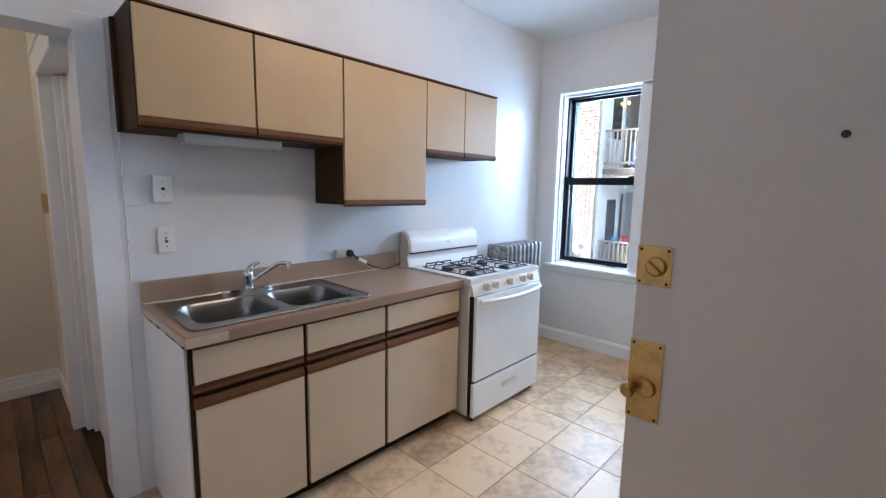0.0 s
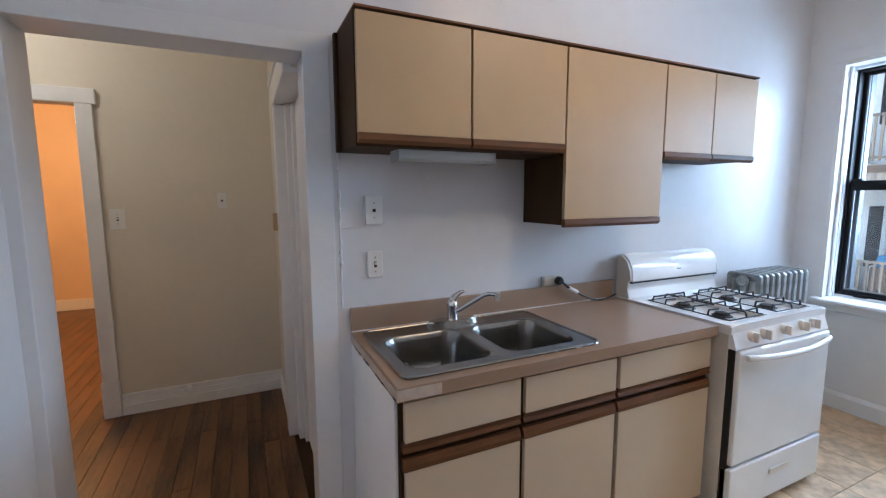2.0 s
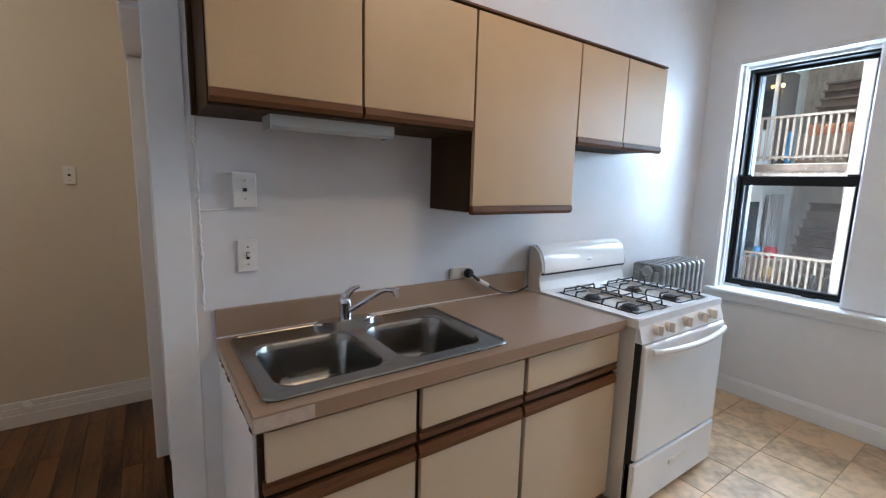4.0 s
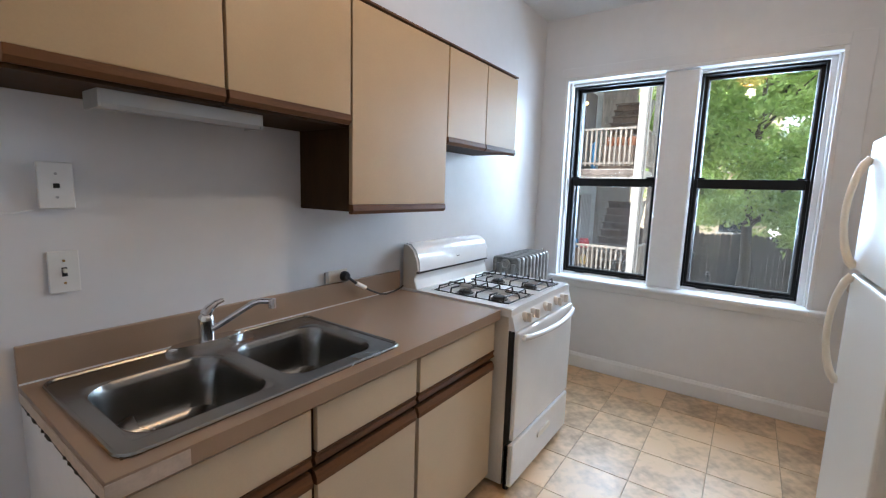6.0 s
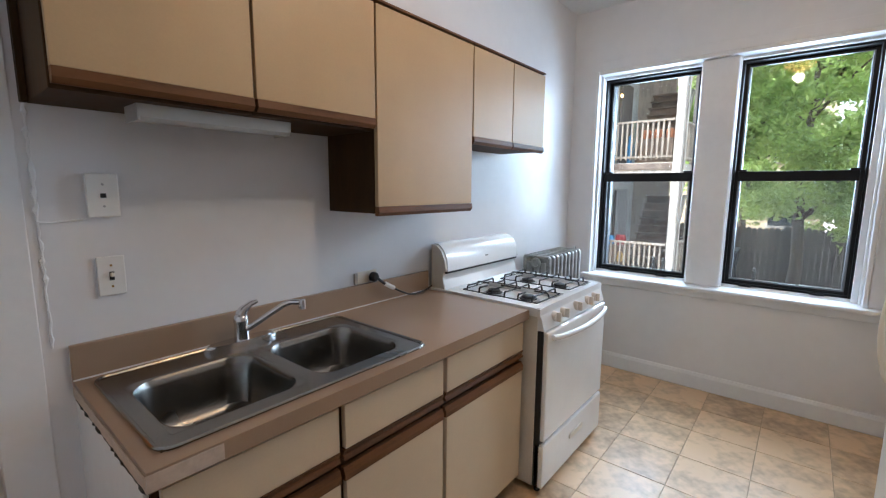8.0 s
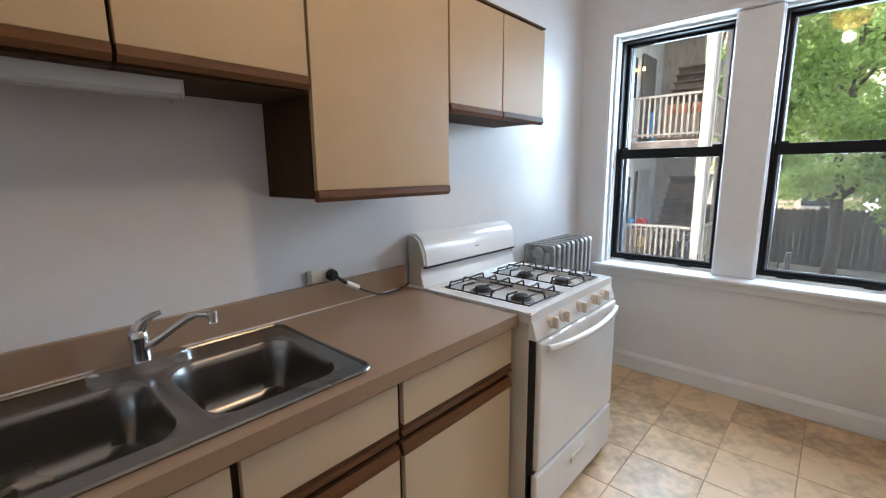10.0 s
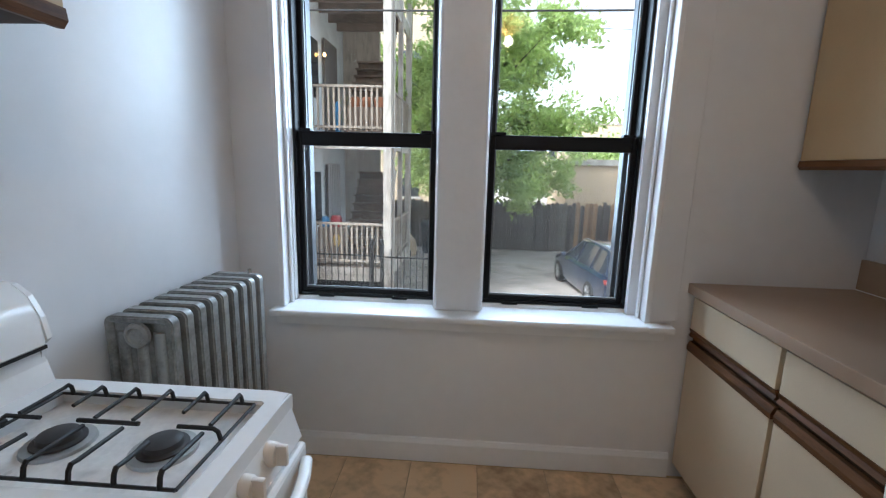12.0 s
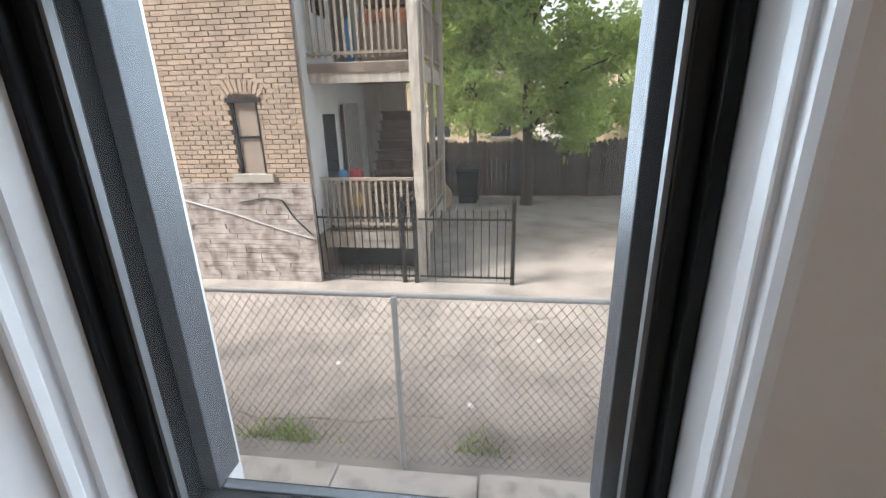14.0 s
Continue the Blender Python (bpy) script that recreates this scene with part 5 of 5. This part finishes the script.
def make_bin(x, y, label):
    t = thing("wheeled_bin", (x, y, GROUND), label, "bin", "wheeled bins")
    b = bmesh.new()
    r = bmesh.ops.create_cone(b, cap_ends=True, segments=4, radius1=0.36, radius2=0.45, depth=0.95, matrix=Matrix.Translation((x, y, GROUND + 0.5)) @ Matrix.Rotation(radians(45), 4, "Z"))
    part("body", b, BIN, t)
    part("lid", prism(bmesh.new(), [(x - 0.36, GROUND + 0.97), (x + 0.40, GROUND + 0.97), (x + 0.36, GROUND + 1.08), (x - 0.30, GROUND + 1.04)], "y", y - 0.34, y + 0.34), BIN, t)
    for dy in (-0.27, 0.27):
        b = bmesh.new()
        rod(b, (x + 0.3, y + dy - 0.03, GROUND + 0.11), (x + 0.3, y + dy + 0.03, GROUND + 0.11), 0.11, seg=14)
        part("wheel", b, TYRE, t)


make_bin(10.3, -3.85, "dark plastic wheeled bin by the iron fence")
make_bin(10.3, -4.75, "dark plastic wheeled bin by the iron fence")
make_bin(16.9, 3.0, "dark plastic wheeled bin by the board fence")
b = bmesh.new()
lathe(b, [(0.30, 0), (0.36, 0.2), (0.30, 0.5), (0.15, 0.68), (0.02, 0.7)], 16.3, 3.75, GROUND, 12)
tagged(part("yard_sack", b, FARBRICK, smooth=True), "tan cloth sack standing in the yard", "sack")


# parked car
def make_car():
    cx, cy = 10.90, -1.68
    c = thing("parked_car", (cx, cy, GROUND), "dark blue family car parked facing the back fence", "car")
    # stations from the rear: x, half width at sill, at belt, sill z, belt z
    st = [(0.00, 0.70, 0.74, 0.45, 0.80), (0.06, 0.86, 0.88, 0.33, 1.02), (0.30, 0.92, 0.93, 0.24, 1.06), (1.20, 0.93, 0.94, 0.22, 1.05), (2.60, 0.93, 0.94, 0.22, 1.02), (3.55, 0.92, 0.92, 0.22, 0.98), (4.30, 0.88, 0.86, 0.24, 0.84), (4.62, 0.72, 0.70, 0.34, 0.66)]
    b = bmesh.new()
    rings = []
    for x, hs, hb, zs, zb in st:
        prof = [(-hs * 0.93, zs), (-hs, zs + 0.10), (-hs * 1.01, (zs + zb) / 2), (-hb, zb - 0.08), (-hb * 0.90, zb), (hb * 0.90, zb), (hb, zb - 0.08), (hs * 1.01, (zs + zb) / 2), (hs, zs + 0.10), (hs * 0.93, zs)]
        rings.append([b.verts.new((cx + x, cy + y, GROUND + z)) for y, z in prof])
    for p, q in zip(rings, rings[1:]):
        n = len(p)
        for k in range(n):
            b.faces.new((p[k], p[(k + 1) % n], q[(k + 1) % n], q[k]))
    b.faces.new(rings[0][::-1])
    b.faces.new(rings[-1])
    body = part("body", b, CARPAINT, c, smooth=True)
    # glasshouse
    gh = [(0.16, 0.78, 0.52, 1.03, 1.22), (0.62, 0.82, 0.60, 1.03, 1.62), (1.5, 0.84, 0.62, 1.03, 1.69), (2.4, 0.83, 0.61, 1.01, 1.65), (3.35, 0.80, 0.55, 0.98, 1.06)]
    b = bmesh.new()
    rings = []
    for x, hb, ht, zb, zt in gh:
        rings.append([b.verts.new((cx + x, cy + y, GROUND + z)) for y, z in ((-hb, zb), (-ht, zt - 0.03), (-ht * 0.85, zt), (ht * 0.85, zt), (ht, zt - 0.03), (hb, zb))])
    for p, q in zip(rings, rings[1:]):
        for k in range(5):
            b.faces.new((p[k], p[k + 1], q[k + 1], q[k]))
        b.faces.new((p[5], p[0], q[0], q[5]))
    b.faces.new(rings[0][::-1])
    b.faces.new(rings[-1])
    part("windows", b, CARGLASS, c, "tinted glass", smooth=False)
    b = bmesh.new()
    rings = []
    for x, ht, zt in ((0.45, 0.60, 1.600), (0.62, 0.62, 1.645), (1.5, 0.64, 1.712), (2.4, 0.62, 1.668), (2.55, 0.58, 1.60)):
        rings.append([b.verts.new((cx + x, cy + y, GROUND + z)) for y, z in ((-ht, zt - 0.05), (-ht * 0.9, zt), (ht * 0.9, zt), (ht, zt - 0.05))])
    for p, q in zip(rings, rings[1:]):
        for k in range(3):
            b.faces.new((p[k], p[k + 1], q[k + 1], q[k]))
        b.faces.new((p[3], p[0], q[0], q[3]))
    b.faces.new(rings[0][::-1])
    b.faces.new(rings[-1])
    part("roof", b, CARPAINT, c, smooth=True)
    for sg in (-1, 1):
        for pts in (((0.18, 0.77, 1.03), (0.60, 0.595, 1.60)), ((1.15, 0.86, 1.03), (1.05, 0.635, 1.66)), ((2.2, 0.86, 1.02), (2.15, 0.625, 1.64)), ((3.3, 0.82, 1.0), (2.45, 0.60, 1.63))):
            b = bmesh.new()
            sweep(b, [(cx + x, cy + sg * y, GROUND + z) for x, y, z in pts], 0.022, 6)
            part("pillar", b, CARPAINT, c)
        b = bmesh.new()
        sweep(b, [(cx + 0.6, cy + sg * 0.58, GROUND + 1.66), (cx + 0.8, cy + sg * 0.585, GROUND + 1.72), (cx + 2.2, cy + sg * 0.58, GROUND + 1.73), (cx + 2.4, cy + sg * 0.57, GROUND + 1.68)], 0.018, 6)
        part("roof_rail", b, ALU, c, smooth=True)
        tl = bx(bmesh.new(), cx - 0.012, cy + sg * 0.50, GROUND + 0.86, cx + 0.12, cy + sg * 0.885, GROUND + 0.98, bev=0.02)
        t = part("tail_lamp", tl, TAIL, c)
        part("tail_lamp_lens", box(cx - 0.016, cy + sg * 0.54, GROUND + 0.90, cx - 0.010, cy + sg * 0.84, GROUND + 0.93), WHITEP, t)
        b = bmesh.new()
        lathe(b, [(0.06, 0), (0.10, 0.05 * sg), (0.08, 0.16 * sg), (0.02, 0.18 * sg)], cx + 3.0, cy + sg * 0.93, GROUND + 1.08, 10, "y")
        part("mirror", b, CARPAINT, c, smooth=True)
        for wx in (0.93, 3.70):
            b = bmesh.new()
            lathe(b, [(0.22, 0.0), (0.34, 0.0), (0.365, 0.03), (0.365, 0.19), (0.34, 0.22), (0.22, 0.22)], cx + wx, cy + sg * 0.735 - (0.0 if sg > 0 else 0.22), GROUND + 0.365, 28, "y")
            wl = part("wheel", b, TYRE, c, smooth=True)
            b = bmesh.new()
            yo = cy + sg * 0.955
            for k in range(10):
                a = 2 * math.pi * k / 10
                rod(b, (cx + wx, yo, GROUND + 0.365), (cx + wx + 0.235 * math.cos(a), yo, GROUND + 0.365 + 0.235 * math.sin(a)), 0.02, seg=6)
            rod(b, (cx + wx, yo - 0.01, GROUND + 0.365), (cx + wx, yo + 0.01, GROUND + 0.365), 0.06, seg=12)
            part("rim", b, RIM, wl)
    part("rear_bumper", box(cx - 0.05, cy - 0.80, GROUND + 0.36, cx + 0.25, cy + 0.80, GROUND + 0.66, bev=0.06, seg=3), CARPAINT, c, smooth=True)
    part("chrome_strip", box(cx - 0.02, cy - 0.50, GROUND + 0.865, cx + 0.05, cy + 0.50, GROUND + 0.90, bev=0.006), CHROME, c)
    part("number_plate", box(cx - 0.022, cy - 0.16, GROUND + 0.72, cx + 0.05, cy + 0.16, GROUND + 0.84), PLATE, c)
    part("spoiler", box(cx + 0.34, cy - 0.58, GROUND + 1.60, cx + 0.62, cy + 0.58, GROUND + 1.645, bev=0.012), CARPAINT, c)
    part("lower_valance", box(cx + 0.02, cy - 0.72, GROUND + 0.24, cx + 0.3, cy + 0.72, GROUND + 0.37, bev=0.03), TYRE, c)
    return c


car = make_car()
car.scale = (0.77, 0.77, 0.77)
car.rotation_euler = (0, 0, radians(6))


# trees
def make_tree(name, x, y, base_r, height, crown, leaves, seed, label, size=0.13):
    rng = random.Random(seed)
    t = thing(name, (x, y, GROUND), label, "tree")
    b = bmesh.new()
    sweep(b, [(x, y, GROUND), (x + 0.06, y - 0.05, GROUND + 0.8), (x, y + 0.08, GROUND + height * 0.35), (x + 0.1, y, GROUND + height * 0.6), (x, y, GROUND + height * 0.9)], base_r, 10, radii=[base_r * 1.2, base_r, base_r * 0.8, base_r * 0.5, base_r * 0.12])
    tips = []
    for k in range(26):
        z0 = GROUND + height * rng.uniform(0.22, 0.75)
        a = rng.uniform(0, 2 * math.pi)
        ln = crown * rng.uniform(0.55, 1.0)
        p0 = Vector((x, y, z0))
        d = Vector((math.cos(a), math.sin(a), rng.uniform(0.1, 0.9)))
        p1 = p0 + d * ln * 0.5 + Vector((0, 0, 0.15))
        p2 = p0 + d * ln + Vector((0, 0, rng.uniform(-0.9, 0.1)))
        sweep(b, [p0, p1, p2], 0.04, 6, radii=[base_r * 0.35, base_r * 0.18, base_r * 0.05])
        tips += [p1.lerp(p2, 0.2), p1.lerp(p2, 0.6), p2]
    part("trunk", b, BARK, t, smooth=True)
    verts, faces = [], []
    clumps = []
    for p in tips:
        for _ in range(5):
            clumps.append(p + Vector((rng.gauss(0, 0.55), rng.gauss(0, 0.55), rng.gauss(0, 0.40))))
    for _ in range(leaves):
        c = rng.choice(clumps) + Vector((rng.gauss(0, 0.20), rng.gauss(0, 0.20), rng.gauss(0, 0.14) - 0.05))
        if c.z < GROUND + 1.15:
            continue
        n = Vector((rng.gauss(0, 1), rng.gauss(0, 1), rng.gauss(0.6, 1))).normalized()
        u = n.orthogonal().normalized()
        v = n.cross(u)
        a = rng.uniform(0, 6.3)
        u, v = u * math.cos(a) + v * math.sin(a), v * math.cos(a) - u * math.sin(a)
        s = size * rng.uniform(0.6, 1.25)
        k = len(verts)
        verts += [c - u * s, c + v * s * 0.42 + n * s * 0.12, c + u * s, c - v * s * 0.42 + n * s * 0.12]
        faces.append((k, k + 1, k + 2, k + 3))
    me = bpy.data.meshes.new("crown")
    me.from_pydata(verts, [], faces)
    me.materials.append(LEAF)
    o = new("crown", me)
    o.parent = t
    o.location = -t.location
    tagged(o, kind="stuff")
    return t


make_tree("tree", 16.6, 1.3, 0.15, 8.6, 3.3, 38000, 3, "leafy green tree before the board fence", 0.105)
make_tree("tree", 22.5, 3.2, 0.18, 8.0, 3.0, 26000, 8, "leafy green tree beyond the board fence", 0.11)

# buildings in the distance
def block(name, x0, x1, y0, y1, z1, mat, label, rows, cols, face="x"):
    h = thing(name, (x0, (y0 + y1) / 2, GROUND), label, "building")
    part("wall", box(x0, y0, GROUND, x1, y1, z1), mat, h)
    part("parapet", box(x0 - 0.08, y0 - 0.08, z1, x1, y1 + 0.08, z1 + 0.25), CONCRETE, h)
    for r in range(rows):
        for k in range(cols):
            yy = y0 + (y1 - y0) * (k + 0.5) / cols
            zz = GROUND + 1.2 + r * 3.1
            if zz + 1.6 > z1:
                continue
            w = part("window", box(x0 - 0.03, yy - 0.5, zz, x0 + 0.05, yy + 0.5, zz + 1.6), CARGLASS, h)
            part("sill", box(x0 - 0.1, yy - 0.6, zz - 0.12, x0 + 0.02, yy + 0.6, zz), CONCRETE, w)
    return h


block("apartment_building", 27, 36, 0.5, 16, 10.5, FARBRICK, "tan brick apartment building behind the trees", 3, 5)
block("low_garage", 21.5, 26, -8.2, -2.4, 1.72, FARBRICK, "low tan brick garage wall beyond the board fence", 0, 0)
block("brick_shop", 42, 55, -40, -13.5, 4.6, FARRED, "low red brick building in the distance", 1, 6)
block("far_building", 62, 75, -24, -4, 7.5, FARBRICK, "tan brick building in the distance", 2, 6)


def utility_pole(x, y, top, lean, label):
    p = thing("utility_pole", (x, y, GROUND), label, "utility pole", "utility poles")
    b = bmesh.new()
    rod(b, (x, y, GROUND), (x + lean, y - lean, top), 0.17, 0.12, seg=12)
    part("shaft", b, POLEW, p, smooth=True)
    for dz, w in ((0.4, 1.2), (1.5, 0.8)):
        q = part("crossarm", box(x - 0.06 + lean, y - w - lean, top - dz - 0.08, x + 0.06 + lean, y + w - lean, top - dz + 0.06), POLEW, p)
        for k in range(4):
            b = bmesh.new()
            yk = y - lean + w * (-0.9 + 0.6 * k)
            lathe(b, [(0.05, 0), (0.07, 0.06), (0.05, 0.14), (0.01, 0.18)], x + lean, yk, top - dz + 0.06, 8)
            part("insulator", b, GALV, q)
    b = bmesh.new()
    rod(b, (x + 0.3, y - 0.35, top - 3.2), (x + 0.3, y - 0.35, top - 2.2), 0.28, seg=14)
    part("transformer", b, GALV, p, smooth=True)
    return p


utility_pole(26, -11.2, 10.3, 0.5, "weathered wooden utility pole with crossarms and transformer")
rng = random.Random(31)
verts, faces = [], []
for k in range(1600):
    c = Vector((23.5 + rng.gauss(0, 0.5), -5.4 + rng.gauss(0, 0.9), 2.0 + abs(rng.gauss(0, 0.42))))
    n = Vector((rng.gauss(0, 1), rng.gauss(0, 1), rng.gauss(0, 1))).normalized() * 0.13
    u = n.orthogonal().normalized() * 0.07
    q = len(verts)
    verts += [c - n, c + u, c + n, c - u]
    faces.append((q, q + 1, q + 2, q + 3))
me = bpy.data.meshes.new("bush")
me.from_pydata(verts, [], faces)
me.materials.append(LEAF)
tagged(new("bush", me), "green bush growing on the low brick garage", "bush")
utility_pole(45, -15.9, 13.6, 0.0, "tall wooden utility pole far off")


def cable(p0, p1, sag, r):
    b = bmesh.new()
    p0, p1 = Vector(p0), Vector(p1)
    sweep(b, [p0.lerp(p1, k / 12) - Vector((0, 0, sag * 4 * (k / 12) * (1 - k / 12))) for k in range(13)], r, 5)
    tagged(part("overhead_cable", b, IRON), "black overhead cable strung across the yard", "cable", "overhead cables")


cable((10.57, 9.0, 4.75), (4.67, -12, 2.95), 0.15, 0.018)
cable((10.57, 9.0, 4.25), (4.67, -12, 2.65), 0.20, 0.014)
cable((26.4, -11.6, 8.6), (10.57, 12, 5.2), 0.5, 0.012)
cable((26.5, -11.7, 9.9), (45, -15.9, 13.2), 0.5, 0.02)
cable((26.4, -11.6, 8.8), (42, -25, 4.5), 0.5, 0.02)
b = bmesh.new()
bx(b, 3.6, -14, GROUND, EX - 0.004, SOUTH - 0.15, 6.5)
bx(b, 3.6, NORTH + WALL_T, GROUND, EX - 0.004, 14, 6.5)
bx(b, 3.6, SOUTH - 0.15, CEIL + 0.2, EX - 0.004, NORTH + WALL_T, 6.5)
structure("wall_house_outer", b, FARBRICK, "plain outer brick wall of the house", "wall")

# litter and weeds
rng = random.Random(21)
for lx, ly in ((7.6, 2.32), (8.9, 1.55), (9.4, 1.5), (8.2, 3.9)):
    b = bmesh.new()
    prism(b, [(lx + 0.05 * math.cos(a) * rng.uniform(0.6, 1), ly + 0.04 * math.sin(a) * rng.uniform(0.6, 1)) for a in (0.2, 1.3, 2.6, 3.9, 5.2)], "z", GROUND, GROUND + 0.012)
    tagged(part("paper_scrap", b, WHITEP), "crumpled white paper scrap on the paving", "litter", "litter")
verts, faces = [], []
for k in range(500):
    c = Vector((6.95 + abs(rng.gauss(0, 0.12)), rng.choice((4.0, 4.2, 3.8, 5.0, 2.2)) + rng.gauss(0, 0.12), GROUND))
    d = Vector((rng.gauss(0, 0.5), rng.gauss(0, 0.5), 1)).normalized() * rng.uniform(0.03, 0.10)
    w = Vector((rng.gauss(0, 1), rng.gauss(0, 1), 0)).normalized() * 0.010
    q = len(verts)
    verts += [c - w, c + w, c + d]
    faces.append((q, q + 1, q + 2))
me = bpy.data.meshes.new("weeds")
me.from_pydata(verts, [], faces)
me.materials.append(LEAF)
tagged(new("weeds", me), "small green weeds at the foot of the fence", "weeds", kind="stuff")

# ---- pieces last: floor tiles, planks, bricks ----
FLOOR = bpy.data.objects["floor"]
TS = 0.3335


def piece_mesh(name, w, d, h, bev, mat):
    b = bmesh.new()
    bx(b, -w / 2, -d / 2, 0, w / 2, d / 2, h)
    if bev:
        bmesh.ops.bevel(b, geom=[e for e in b.edges if all(v.co.z > h - 1e-5 for v in e.verts)], offset=bev, segments=1, affect="EDGES")
    me = bpy.data.meshes.new(name)
    b.to_mesh(me)
    b.free()
    me.materials.append(mat)
    return me


rng = random.Random(2)
me = piece_mesh("tile", TS - 0.004, TS - 0.004, 0.004, 0.0012, TILE)
CUT = NORTH + 0.012 - 2.30 - TS
me_cut = piece_mesh("tile", TS - 0.004, CUT - 0.004, 0.004, 0.0012, TILE)
x = WIN_X - 0.02 - TS / 2
while x > WEST - 0.2:
    y = 2.30 + TS / 2
    while y > SOUTH - 0.2:
        for yy in ((y, y + TS, y + 2 * TS) if y == 2.30 + TS / 2 else (y,)):
            if WEST < x + 0.05 and yy + TS / 2 < NORTH + 0.2 and yy > SOUTH - 0.1:
                cut = yy + TS / 2 > NORTH
                o = new("tile", me_cut if cut else me)
                o.parent = FLOOR
                o.location = (x, yy - (TS - CUT) / 2 if cut else yy, -0.004)
                o.rotation_euler = (0, 0, 0 if cut else rng.randrange(4) * math.pi / 2)
        y -= TS
    x -= TS
HF = bpy.data.objects["hall_floor_base"]
PW = 0.092
PLANKS = (0.3, 0.6, 0.9, 1.2, 1.5)
pm = [piece_mesh("plank", PW - 0.002, L, 0.016, 0.001, PLANK) for L in PLANKS]
n = 0
x = -3.2
while x < HALL_E + 0.05:
    y = NORTH + 0.021
    first = rng.randrange(5)
    while y < 8.35:
        k = first if y < NORTH + 0.03 else 2 + rng.randrange(3)
        L = PLANKS[k]
        o = new("plank", pm[k])
        o.parent = HF
        o.location = (x, y + L / 2, -0.016 + 0.0004 * (n % 3))
        n += 1
        y += L + 0.002
    x += PW
structure("threshold", prism(bmesh.new(), [(NORTH - 0.01, 0.0), (NORTH + 0.05, 0.0), (NORTH + 0.04, 0.006), (NORTH, 0.006)], "x", OPEN_L, OPEN_R), OAK, "thin wooden threshold strip in the doorway", "threshold")

BL, BH, BJ = 0.205, 0.062, 0.012
bm1 = None
me = None
joined_v, joined_f = [], []
rng = random.Random(9)
row = 0
z = SB + 0.02
while z < 8.6:
    y = BY + (0.0 if row % 2 else -0.108)
    while y < 9.4:
        y0, y1 = max(y, BY), y + BL
        hit = any(z + BH > za - 0.14 and z < zb + 0.02 for za, zb in WINDOWS) and y1 > WY0 and y0 < WY1
        o = rng.uniform(-0.006, 0.006)
        if not hit and BY + 0.05 < y and y1 < 7.05 and SB < z < 2.3:
            if me is None:
                bb = bmesh.new()
                bx(bb, 0, 0, 0, 0.08, BL, BH)
                me = bpy.data.meshes.new("brick")
                bb.to_mesh(me)
                bb.free()
                me.materials.append(BRICK)
            ob = new("brick", me)
            ob.parent = house
            ob.location = (BX + o - house.location.x, y - house.location.y, z - house.location.z)
        else:
            for ya, yb in (((y0, min(y1, WY0)), (max(y0, WY1), y1)) if hit else ((y0, y1),)):
                if yb - ya < 0.03:
                    continue
                k = len(joined_v)
                xa, xb = BX + o, BX + 0.08
                joined_v += [(xa, ya, z), (xa, yb, z), (xa, yb, z + BH), (xa, ya, z + BH), (xb, ya, z), (xb, yb, z), (xb, yb, z + BH), (xb, ya, z + BH)]
                joined_f += [(k, k + 3, k + 2, k + 1), (k, k + 1, k + 5, k + 4), (k + 3, k + 7, k + 6, k + 2), (k, k + 4, k + 7, k + 3), (k + 1, k + 2, k + 6, k + 5)]
        y += BL + BJ
    z += BH + BJ
    row += 1
me2 = bpy.data.meshes.new("bricks")
me2.from_pydata(joined_v, [], joined_f)
me2.materials.append(BRICKJ)
o = new("bricks", me2)
o.parent = house
o.location = -house.location
tagged(o, kind="stuff")
b = bmesh.new()
for k in range(9):
    a = radians(60 + 60 * k / 8)
    c = ((WY0 + WY1) / 2 + 0.62 * math.cos(a), WZ1 - 0.42 + 0.62 * math.sin(a))
    u, v = Vector((math.cos(a), math.sin(a))), Vector((-math.sin(a), math.cos(a)))
    q = [Vector(c) + u * i * 0.09 + v * j * 0.028 for i, j in ((-1, -1), (1, -1), (1, 1), (-1, 1))]
    prism(b, [(p.x, p.y) for p in q], "x", BX - 0.012, BX + 0.05)
tagged(part("window_arch", b, BRICKJ, house), kind="stuff")
